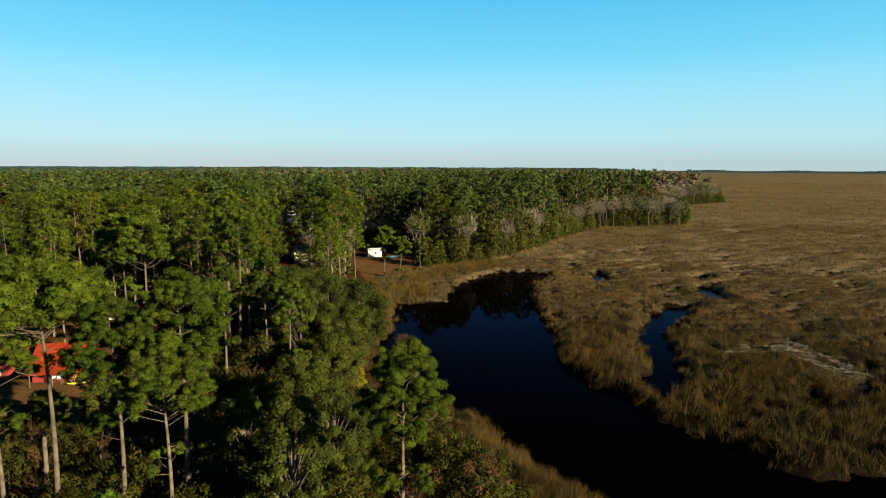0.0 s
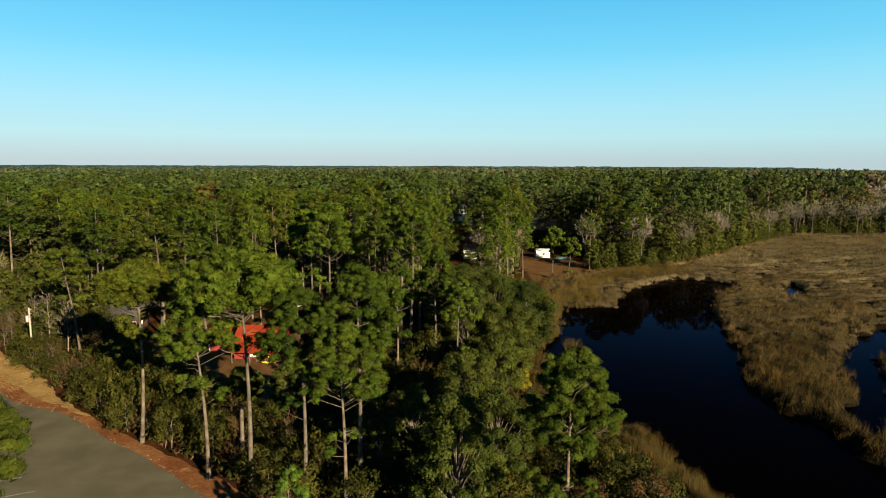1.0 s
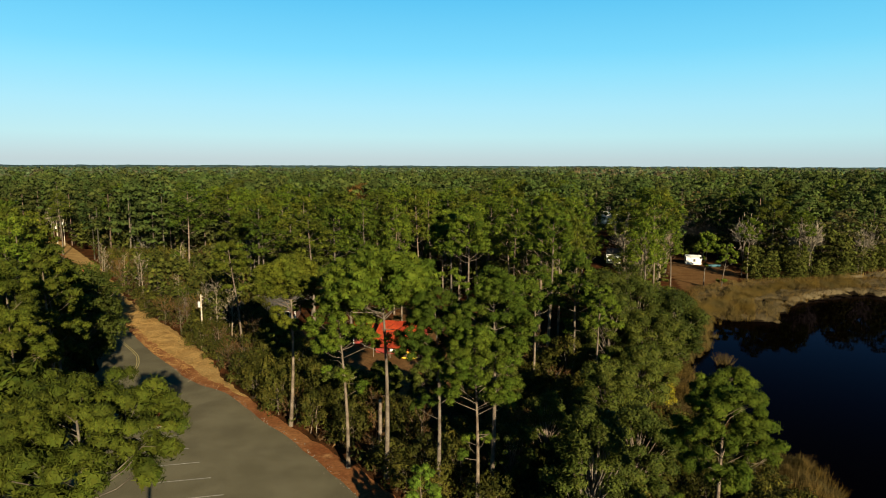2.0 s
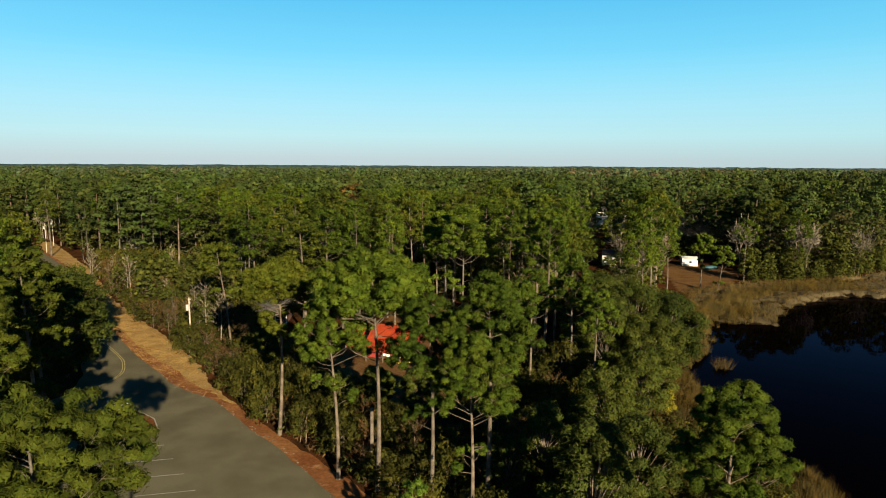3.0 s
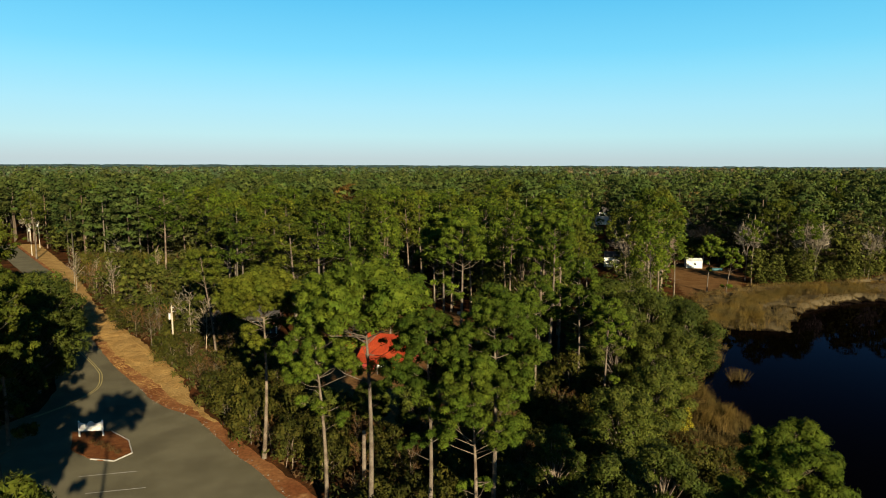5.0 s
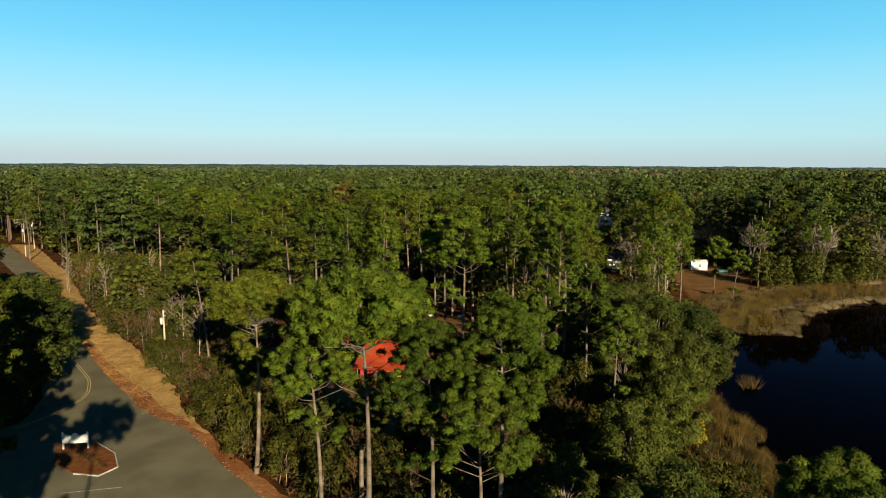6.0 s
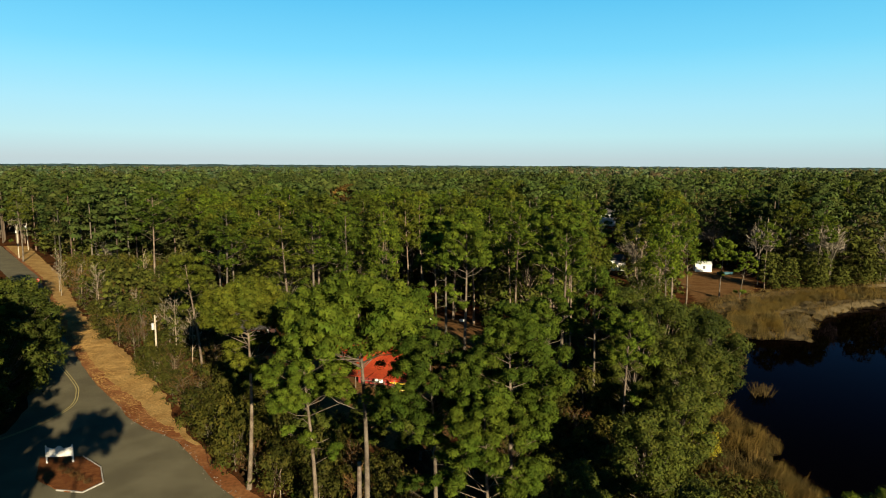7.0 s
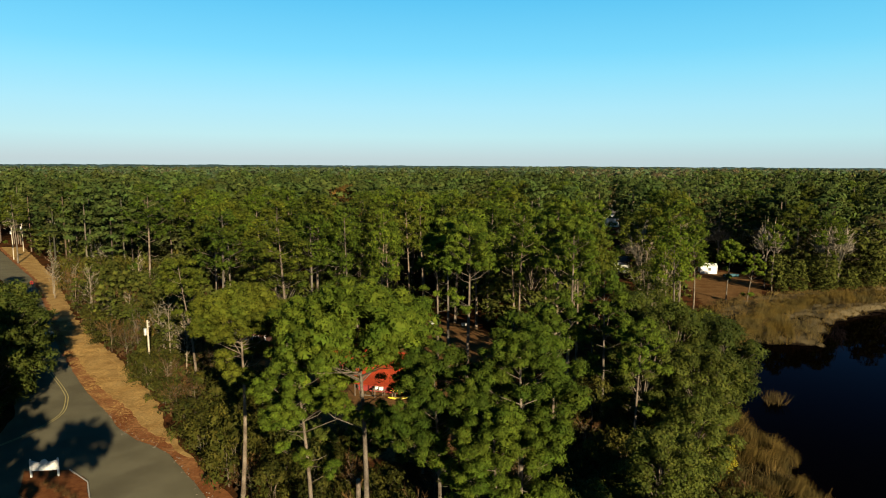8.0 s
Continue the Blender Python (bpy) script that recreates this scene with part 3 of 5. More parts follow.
def broad_parts(seed, h, r, low, lumps=26, leaves=260, size=0.24, sides=7, stems=1, mass=0.30):
    """A broad-leaved tree: forking limbs and a crown of lumps of small leaves."""
    rs = np.random.RandomState(seed)
    wood, crown = Heap(), Heap()
    r0 = 0.022 * h / math.sqrt(stems)
    for s in range(stems):
        a = s * 2.1 + rs.uniform(0, 1)
        top = np.array([math.cos(a), math.sin(a), 0]) * (r * 0.3 if stems > 1 else 0.3) + np.array([0, 0, h * 0.62])
        wood.add(*tube([(0.15 * math.cos(a) * stems, 0.15 * math.sin(a) * stems, -0.1), top * 0.5 + rs.normal(size=3) * 0.15, top], [r0 * 1.2, r0 * 0.75, r0 * 0.3], sides))
    for k in range(lumps):
        u = (k + 0.5) / lumps
        a = k * 2.399 + rs.uniform(-0.4, 0.4)
        zz = low + (h - low) * (0.12 + 0.78 * u)
        rad = r * math.sqrt(max(0.03, 1 - (1.6 * u - 0.62) ** 2)) * rs.uniform(0.45, 0.95)
        c = np.array([math.cos(a) * rad, math.sin(a) * rad, zz])
        start = np.array([c[0] * 0.15, c[1] * 0.15, max(low * 0.6, zz * 0.6)])
        wood.add(*tube([start, (start + c) / 2 + rs.normal(size=3) * 0.2, c], [r0 * 0.32, r0 * 0.2, r0 * 0.06], 4 if sides > 4 else 3))
        lump = r * mass * rs.uniform(0.7, 1.25)
        tuft(rs, crown, c, lump * 1.05, leaves, size, size * 0.6, rs.uniform(0.7, 1.25), 0.36, 0.8, 0.55, 0.3, 0.32)
    return wood, crown


def bare_parts(seed, h, r, sides=5, twigs=9, shoots=5):
    """A leafless tree: trunk, branches and fine twigs."""
    rs = np.random.RandomState(seed)
    wood, fine = Heap(), Heap()
    b = rs.uniform(-0.4, 0.4, 2)
    spine = np.array([(0, 0, 0), (b[0] * 0.5, b[1] * 0.5, h * 0.35), (b[0], b[1], h * 0.7), (b[0] * 1.6, b[1] * 1.6, h)])
    r0 = 0.011 * h
    wood.add(*tube(spine, [r0, r0 * 0.75, r0 * 0.4, r0 * 0.08], sides))
    base, way, leng = [], [], []
    for k in range(twigs * 2):
        u = 0.28 + 0.7 * k / (twigs * 2)
        i = min(2, int(u * 3))
        p0 = spine[i] + (spine[i + 1] - spine[i]) * (u * 3 - i)
        a, el = rs.uniform(0, 6.28), math.radians(rs.uniform(25, 60))
        d = np.array([math.cos(a) * math.cos(el), math.sin(a) * math.cos(el), math.sin(el)])
        L = r * (1.25 - 0.8 * u) * rs.uniform(0.7, 1.2)
        p1, p2 = p0 + d * L * 0.5 + rs.normal(size=3) * 0.1 * L, p0 + d * L + np.array([0, 0, 0.15 * L])
        wood.add(*tube([p0, p1, p2], [r0 * 0.3, r0 * 0.18, r0 * 0.05], 3))
        for s in range(shoots * 3):
            t = rs.uniform(0.25, 1)
            q = p0 + (p1 - p0) * t * 2 if t < 0.5 else p1 + (p2 - p1) * (t - 0.5) * 2
            base.append(q), way.append(d + rs.normal(size=3) * 0.7 + np.array([0, 0, 0.4])), leng.append(L * rs.uniform(0.2, 0.45))
    v, f = blades(rs, np.array(base), np.array(way), np.array(leng), 0.024 + 0.0018 * h)
    fine.add(v, f)
    return wood, fine


def plant(name, heaps, mats, names, m, label, category, group=""):
    ob = thing(name, m, label, category, group)
    for heap, mat, n in zip(heaps, mats, names):
        child(heap.object(n, mat, smooth=n == "trunk"), ob)
    return ob


def upright(x, y, turn=0.0, scale=1.0, tall=1.0):
    z = float(ground_height(np.array([x]), np.array([y]))[0])
    return Matrix.Translation((x, y, z - 0.05)) @ Matrix.Rotation(turn, 4, 'Z') @ Matrix.Diagonal((scale, scale, scale * tall, 1))


NO_PINES = [(-112, 199), (-79, 150), (-56, 123), (-43, 108), (-34, 97), (-22, 83), (-12, 72), (-4, 64), (8, 48), (30, 44), (31, 60), (14, 66), (2, 74), (-8, 82), (-18, 96), (-32, 112), (-44, 138), (-60, 176), (-90, 212)]
taken = []          # plan of the trees that already stand: x, y, radius
PINE_LABEL = "tall green pine with a bare reddish trunk in woodland"
# x, y, height, crown radius, height of the lowest limbs, lean
NEAR_PINES = [(-6.8, 64.4, 25.0, 6.5, 17.8, 0.3), (-1.3, 60.0, 21.6, 4.1, 12.6, 0.3), (2.4, 55.6, 19.6, 4.0, 10.5, 0.2), (3.9, 58.8, 24.0, 4.7, 13.5, 0.5),
              (17.9, 41.5, 20.3, 4.2, 11.5, 0.2), (-14.3, 25.0, 25.1, 4.4, 19.4, 0.3), (-20.3, 77.3, 22.2, 5.5, 16.0, 0.4),
              (-37.4, 109.8, 20.4, 4.2, 13.0, -1.6), (19.5, 85.0, 17.5, 3.4, 9.5, 0.2), (17.9, 93.0, 21.0, 4.2, 10.5, 0.2), (12.0, 93.0, 19.0, 4.0, 9.5, 0.2),
              (-11.2, 66.5, 20.5, 4.2, 12.0, 0.6), (67.9, 173.4, 15.4, 4.2, 8.0, 0.4), (70.6, 168.4, 12.8, 3.2, 5.5, 0.5),
              (-2.3, 124.4, 22.4, 4.4, 13.0, 0.2), (-0.5, 119.4, 25.0, 4.6, 14.5, 0.1), (2.3, 111.4, 26.2, 4.8, 15.0, 0.3), (14.4, 107.5, 29.0, 5.2, 15.0, 0.2), (15.4, 103.4, 27.0, 4.4, 14.0, 0.2),
              (-65.5, 101.0, 18.0, 5.5, 8.0, 0.3), (-73.0, 114.0, 14.5, 5.0, 6.0, 0.2),
              # mostly unseen pines, added left of view to shade the road and its trees
              (-46.5, 56.5, 25.0, 5.2, 9.0, 0.3), (-39.8, 55.0, 25.5, 4.6, 10.0, 0.3), (-41.5, 47.5, 25.0, 5.2, 10.0, 0.2), (-37.5, 39.0, 24.0, 5.0, 10.0, 0.2), (-53.5, 66.0, 25.0, 5.4, 8.0, 0.3), (-62.0, 77.0, 25.0, 5.5, 8.0, 0.3), (-48.0, 40.0, 25.0, 5.4, 9.0, 0.2),
              (-31.0, 36.0, 23.0, 5.2, 10.0, 0.2), (-29.5, 28.5, 24.0, 5.0, 10.0, 0.2), (-25.0, 25.5, 23.0, 4.6, 11.0, 0.2), (-35.5, 44.5, 24.0, 5.0, 10.0, 0.2), (-28.8, 41.5, 21.0, 4.4, 9.0, 0.2), (-34.0, 48.5, 22.5, 4.4, 9.0, 0.2),
              (-46.5, 72.0, 24.5, 4.8, 7.0, 0.2), (-51.0, 80.0, 22.0, 4.8, 6.0, 0.2), (-45.0, 64.0, 24.0, 4.6, 7.0, 0.2), (-56.0, 74.0, 24.0, 4.8, 7.0, 0.2), (-27.6, 37.6, 22.0, 4.4, 9.0, 0.2), (-27.2, 32.6, 22.0, 4.4, 9.0, 0.2)]
for i, (x, y, h, r, low, lean) in enumerate(NEAR_PINES):
    scale = (r / 5.0) ** 1.2
    if y < 47 and x > -20:
        parts = pine_parts(100 + i, h, r, low, int((38 if x > 0 else 30) * scale), 9 if x > 0 else 7, 190, 0.17, 0.05, 0.35, 9, lean, 0.85 if x > 0 else 1.05, 8, 5 if x > 0 else 1, 0.6)
    elif x < -40 or y < 47 and x < -22:
        parts = pine_parts(100 + i, h, r, low, int(22 * scale), 6, 48, 0.52, 0.24, 0.46, 8, lean, 0.95, 7, 3)
    elif y < 80:
        parts = pine_parts(100 + i, h, r, low, int(36 * scale), 9, 130, 0.20, 0.07, 0.35, 9, lean, 1.05, 5, 6 if i == 6 else 5 if i == 0 else 3, 0.6)
    else:
        parts = pine_parts(100 + i, h, r, low, int(24 * scale), 7, 64, 0.40, 0.15, 0.42, 7, lean, 1.05, 4, 2)
    plant("pine_tree", parts, (BARK, OLIVE_NEEDLE if x < -13 and y < 140 else NEEDLE), ("trunk", "crown"), upright(x, y), PINE_LABEL, "tree", "pines")
    taken.append((x, y, r * 0.9))

# broad-leaved trees by the water and in the yard
OAKS = [(34.6, 101.0, 13.0, 6.0, 1.5), (28.6, 100.5, 15.6, 5.4, 2.0), (28.6, 91.5, 12.2, 5.4, 1.5), (23.0, 93.5, 14.6, 4.4, 2.5), (39.0, 117.0, 10.5, 5.5, 1.5), (17.6, 71.0, 11.0, 4.4, 2.0), (24.2, 81.0, 10.0, 4.2, 1.5),
        (11.0, 48.2, 15.2, 3.6, 2.5), (17.4, 58.5, 11.0, 3.8, 1.5), (9.8, 63.5, 10.2, 3.0, 2.0), (32.5, 110.0, 13.5, 5.4, 2.0), (26.0, 112.0, 15.0, 5.2, 3.0), (6.0, 60.6, 8.2, 2.6, 1.5), (-3.4, 84.0, 7.0, 2.8, 1.0), (2.0, 90.5, 7.5, 3.0, 1.0), (-9.6, 86.0, 6.0, 2.6, 0.8), (6.6, 85.0, 8.0, 3.2, 1.0), (6.0, 99.0, 6.0, 2.6, 0.8), (-14.5, 82.5, 6.5, 2.8, 0.8), (-28.5, 101.0, 7.0, 3.0, 0.8), (14.2, 53.5, 9.0, 3.4, 1.2),
        (-58.5, 97.0, 13.0, 5.5, 1.0), (-62.0, 105.0, 15.5, 6.4, 1.0), (-67.5, 113.0, 15.5, 6.4, 1.0), (-56.5, 88.5, 11.5, 5.0, 1.0), (-74.0, 121.0, 11.0, 5.4, 1.0), (-84.5, 131.0, 12.0, 5.8, 0.8), (-95.0, 145.0, 9.5, 4.8, 0.6), (-102.0, 157.0, 6.5, 4.0, 0.6), (-55.0, 80.0, 10.0, 4.4, 1.0)]
for i, (x, y, h, r, low) in enumerate(OAKS):
    lumps = int(30 + 7 * r)
    parts = broad_parts(300 + i, h, r, low, lumps, 260 if x > 0 and r > 3.3 else 130, 0.22 if x > 0 else 0.32, 7, 1, 0.24)
    plant("oak_tree", parts, (GREY_BARK, LEAF), ("trunk", "crown"), upright(x, y), "evergreen oak with dense olive-green small leaves", "tree", "oaks")
    taken.append((x, y, r * 0.8))

# young bright pines and small dry trees
for i, (x, y, h) in enumerate([(-2.2, 50.2, 9.5), (-4.0, 52.5, 4.0)]):
    parts = pine_parts(380 + i, h, 2.0, 0.6, 22, 6, 60, 0.34, 0.07, 0.36, 6, 0.0, 1.0, 0)
    plant("young_pine", parts, (BARK, YOUNG), ("trunk", "crown"), upright(x, y), "young bright green pine among dark shrubs", "tree")
for i, (x, y, h, r) in enumerate([(27.5, 46.5, 7.0, 2.6), (24.0, 50.0, 5.0, 2.0), (8.0, 70.0, 6.0, 2.5)]):
    parts = broad_parts(390 + i, h, r, 1.5, 14, 60, 0.2, 6, 2)
    plant("dry_tree", parts, (GREY_BARK, BROWN_LEAF), ("trunk", "crown"), upright(x, y), "small tree with thin rusty brown leaves", "tree", "dry trees")
for i, (x, y, h, r) in enumerate([(-45.5, 119.5, 11.0, 2.6), (-43.5, 120.5, 9.0, 2.2), (-47.8, 122.5, 8.5, 2.4), (-75.0, 150.0, 11.0, 2.6), (-80.0, 158.0, 10.0, 2.4), (-70.0, 160.0, 12.0, 3.0),
                                   (-50.5, 126.0, 9.0, 2.6), (-99.0, 175.0, 10.5, 2.4), (-95.5, 170.0, 9.5, 2.2), (-60.0, 136.0, 8.5, 2.4), (-41.5, 116.0, 9.5, 2.4), (-87.0, 164.0, 9.0, 2.2)]):
    parts = bare_parts(400 + i, h, r, 6, 10, 5)
    plant("bare_tree", parts, (PALE_BARK, PALE_BARK), ("trunk", "crown"), upright(x, y), "leafless pale grey tree beside the thicket", "tree", "bare trees")
    taken.append((x, y, 2))
parts = broad_parts(396, 27.0, 6.0, 13.0, 30, 150, 0.5, 6, 1)
plant("rusty_tree", parts, (GREY_BARK, RUST_LEAF), ("trunk", "crown"), upright(-31, 207), "broad tree with rusty autumn leaves in green woods", "tree")
taken.append((-31, 207, 5.5))
taken += [(-30, 199, 3.5), (-29.3, 192, 3.0)]
for i, (x, y, hh) in enumerate([(26.5, 86.0, 6.0), (24.0, 83.5, 4.5), (28.5, 84.0, 4.0)]):
    parts = broad_parts(397 + i, hh, 1.9, 0.8, 14, 110, 0.2, 5, 2)
    plant("yellow_sapling", parts, (GREY_BARK, LIME), ("trunk", "crown"), upright(x, y), "small yellow-green sapling at the wood's edge", "tree", "saplings")
bm = bmesh.new()
rod((0, 0, -0.1), (0.05, 0, 5.9), 0.24, 0.19, 9, bm)
tagged(part("tree_stump", bm, GREY_BARK), "tall pale broken pine stub without limbs", "stump").location = (-8.3, 71.4, 0)


# ---- woodland trees that stand one by one
GAPS = [(53, 216, 0.4, 8, 150, 3.4), (78, 211, 0.4, 8, 120, 6.4), (87, 362, 0.4, 8, 300, 4.6), (44, 214, 0.4, 8, 120, 3.0), (-35, 131, 0, 8, 45, 5.0), (-10, 108, 0, 10, 30, 7.0),
        (79.6, 211.0, 121.1, 120.0, 60, 7.5)]
# open ground beyond the bend of the road
CLEARED = [(-80, 139), (-118, 196), (-178, 262), (-260, 240), (-170, 110), (-110, 100)]


def free_of(x, y, gap=0.0):
    """Whether trees may stand at these places: on land, off the road and lawns, not in the gaps before the houses."""
    x, y = np.asarray(x, float), np.asarray(y, float)
    ok = (signed(LAND, x, y) < -2.0 - gap) & (signed(ROAD, x, y) > 3.0) & (signed(VERGE, x, y) > 1.5)
    for q in LAWNS:
        ok &= ~inside(q, x, y)
    ok &= ~inside(CLEARED, x, y)
    for hx, hy, ex, ey, reach, wide in GAPS:
        L = math.hypot(hx - ex, hy - ey)
        dx, dy = (ex - hx) / L, (ey - hy) / L
        t = np.clip((x - hx) * dx + (y - hy) * dy, -8, reach)
        ok &= np.hypot(x - hx - t * dx, y - hy - t * dy) > wide
    return ok


rng = random.Random(7)
kinds = []
for i in range(9):
    parts = pine_parts(500 + i, 26.5, 5.2 + 0.35 * (i % 4), 10.6 + (i % 4) * 1.5, 25 + i % 4, 5, 22, 0.50, 0.28, 0.46, 5, 0.0, 1.0, 4, 1)
    kinds.append((parts, 3.8, "pine_tree", (BARK, OLIVE_NEEDLE if i % 3 == 0 else NEEDLE), ("trunk", "crown"), PINE_LABEL, "pines"))
wood_kinds = []
for i in range(3):
    wood_kinds.append((broad_parts(520 + i, 15.0, 4.6, 2.0, 28, 88, 0.34, 5), 4.0, "oak_tree", (GREY_BARK, LEAF), ("trunk", "crown"), "evergreen oak with dense olive-green small leaves", "oaks"))
bare_kinds = []
for i in range(3):
    bare_kinds.append((bare_parts(530 + i, 19.0, 5.2, 4, 11, 8), 3.5, "bare_tree", (PALE_BARK, PALE_BARK), ("trunk", "crown"), "leafless pale grey tree in the woods", "bare trees"))
first = {}


def put_tree(kind, x, y, turn, scale, tall):
    key = id(kind)
    m = upright(x, y, turn, scale, tall)
    if key not in first:
        parts, _, name, mats, names, label, group = kind
        first[key] = plant(name, parts, mats, names, Matrix.Identity(4), label, "tree", group)
        first[key].matrix_basis = m
    else:
        ob = first[key]
        keep = ob.scale.copy()
        ob.scale = (1, 1, 1)
        copy_thing(ob, m)
        ob.scale = keep
    taken.append((x, y, kind[1] * scale * 0.9))


def crowded(x, y, r):
    return any((x - a) ** 2 + (y - b) ** 2 < (0.82 * (r + c)) ** 2 for a, b, c in taken)


# tall pines that stand out above the wood
# x, y, height, crown radius
STANDOUT = [(-140.5, 223.4, 24, 5.0), (-118.3, 215.4, 27.6, 6.0), (-112.0, 209.0, 26.5, 5.0), (-116.2, 238.4, 25.4, 5.5), (-71.4, 168.4, 28.8, 6.2), (-79.5, 208.4, 26.5, 5.5), (-81.2, 238.4, 27.6, 5.5), (-66.4, 220.4, 25.2, 5.0),
            (-63.5, 221.5, 25.4, 4.6), (-58.0, 225.4, 25.1, 5.2), (-55.9, 248.4, 24.3, 5.5), (-38.3, 198.4, 23.6, 6.0), (-55.7, 193.4, 18.0, 6.0), (-39.4, 183.4, 16.0, 6.0), (-10.6, 126.4, 23.0, 3.6), (-20.0, 160.4, 26.9, 5.6),
            (-12.8, 163.0, 28.6, 5.4), (-6.0, 158.4, 26.6, 4.8), (1.4, 155.4, 26.0, 5.0), (8.0, 150.4, 26.8, 5.4), (12.6, 132.4, 27.0, 4.5), (18.5, 112.0, 26.4, 4.0), (26.5, 144.4, 26.4, 4.8), (15.2, 228.4, 29.1, 6.0), (26.1, 238.4, 28.0, 6.0),
            (39.3, 238.4, 28.0, 6.0), (36.5, 182.4, 24.8, 5.0), (44.1, 150.4, 23.7, 5.0), (52.0, 153.4, 19.6, 4.2), (31.0, 150.0, 20.0, 4.2), (23.2, 121.4, 22.5, 3.6), (96.9, 228.4, 25.6, 6.0), (111.4, 238.4, 26.3, 6.0),
            (108.2, 213.4, 28.8, 6.0), (120.5, 218.4, 24.0, 5.5), (145.6, 248.4, 28.5, 6.5), (137.0, 232.0, 26.0, 6.0), (100.9, 188.4, 20.7, 4.6), (84.6, 184.4, 18.6, 3.2), (97.5, 197.0, 24.0, 4.6), (-19.9, 138.4, 20.1, 3.8), (21.5, 130.0, 25.0, 4.2)]
for i, (x, y, h, r) in enumerate(STANDOUT):
    put_tree(kinds[i % 9], x, y, i * 1.7, r / 5.1, h / 26.5 * 5.1 / r)
placed = {"pine": len(NEAR_PINES) + len(STANDOUT), "oak": len(OAKS), "bare": 12}
tries = 9000
ang = [math.radians(rng.uniform(-40, 48)) for _ in range(tries)]
dist = [math.sqrt(rng.uniform(70 ** 2, 205 ** 2)) for _ in range(tries)]
xs, ys = np.array(dist) * np.sin(ang), np.array(dist) * np.cos(ang)
ok = free_of(xs, ys) & ~inside(NO_PINES, xs, ys) & ~((ys < 88) & (np.abs(xs) < 40)) & ~((xs > -16) & (xs < 20) & (ys > 104) & (ys < 136)) & ~((xs > -10) & (xs < 14) & (ys < 106)) & ~((xs > -50) & (xs < -12) & (ys < 122))
for x, y in zip(xs[ok].tolist(), ys[ok].tolist()):
    if placed["pine"] > 285:
        break
    roll = rng.random()
    kind = "bare" if roll < (0.26 if x > 45 else 0.13 if x > 20 else 0.06) and y > 150 else "oak" if roll < (0.48 if x > 20 else 0.3) else "pine"
    k = rng.choice({"pine": kinds, "oak": wood_kinds, "bare": bare_kinds}[kind])
    s = rng.uniform(0.8, 1.2)
    if crowded(x, y, k[1] * s):
        continue
    put_tree(k, x, y, rng.uniform(0, 6.28), s, rng.uniform(0.84, 1.07) / s)
    placed[kind] += 1

# evergreen oaks that close the belt towards the far end of the road
FAR_BELT = [(-47, 124), (-56, 128), (-80, 156), (-112, 204), (-92, 212), (-62, 180), (-47, 150)]
cx, cy = [rng.uniform(-112, -46) for _ in range(500)], [rng.uniform(120, 212) for _ in range(500)]
for x, y in zip(cx, cy):
    if bool(inside(FAR_BELT, np.array([x]), np.array([y]))[0]) and bool(free_of([x], [y])[0]) and placed["oak"] < 84:
        s = rng.uniform(0.38, 0.62)
        if not crowded(x, y, 3.4 * s):
            put_tree(rng.choice(wood_kinds), x, y, rng.uniform(0, 6.28), s, rng.uniform(0.85, 1.15))
            placed["oak"] += 1

# ---- shrubs: the belt along the verge and the undergrowth
shrub_kinds = []
for i in range(5):
    shrub_kinds.append(broad_parts(600 + i, 3.4 + 0.5 * (i % 3), 2.2, 0.1, 13, 88, 0.22, 3, 3, 0.42))
dry_kinds = [bare_parts(620 + i, 4.2, 2.6, 4, 10, 6) for i in range(2)]
shrub_first = {}


def put_shrub(key, x, y, s, tall):
    m = upright(x, y, rng.uniform(0, 6.28), s, tall)
    if key not in shrub_first:
        if key < 5:
            ob = plant("shrub", shrub_kinds[key], (GREY_BARK, SHRUB_LEAF), ("stem", "crown"), Matrix.Identity(4), "dense dark green evergreen shrub in the thicket", "shrub", "shrubs")
        else:
            ob = plant("dry_shrub", dry_kinds[key - 5], (GREY_BARK, BROWN_LEAF), ("stem", "crown"), Matrix.Identity(4), "leafless brown shrub in the thicket", "shrub", "dry shrubs")
        shrub_first[key] = ob
        ob.matrix_basis = m
        return
    ob = shrub_first[key]
    keep = ob.scale.copy()
    ob.scale = (1, 1, 1)
    copy_thing(ob, m)
    ob.scale = keep


BELT = [(-165, 264), (-112, 199), (-79, 151), (-57, 124.5), (-49, 115.5), (-41, 104.5), (-35, 95.5), (-28, 87), (-21, 79), (-15.5, 73.2), (-10.2, 67.6), (-2.3, 57.8), (7, 45), (30, 44), (30, 60), (14, 62), (2, 72), (-8, 80),
        (-18, 94), (-32, 112), (-44, 138), (-60, 176), (-90, 212)]
UNDER = [(6, 44), (32, 44), (30, 75), (30, 100), (34, 112), (26, 120), (10, 100), (4, 80), (-4, 76)]
spots = []
cx, cy = np.array([rng.uniform(-105, 36) for _ in range(16000)]), np.array([rng.uniform(40, 205) for _ in range(16000)])
thick = inside(BELT, cx, cy)
ok = (thick | inside(UNDER, cx, cy)) & (signed(VERGE, cx, cy) > 0.5) & (signed(ROAD, cx, cy) > 2) & (signed(LAND, cx, cy) < np.where((cy > 70) & (cy < 98), -7, -1)) & (np.abs(cx) < 0.8 * cy + 4)
for x, y in zip(cx[ok].tolist(), cy[ok].tolist()):
    d = math.hypot(x, y)
    r = 1.35 + 0.007 * d
    if any((x - a) ** 2 + (y - b) ** 2 < (0.74 * (r + q)) ** 2 for a, b, q in spots):
        continue
    spots.append((x, y, r))
    if len(spots) > 400:
        break
n_dry = 0
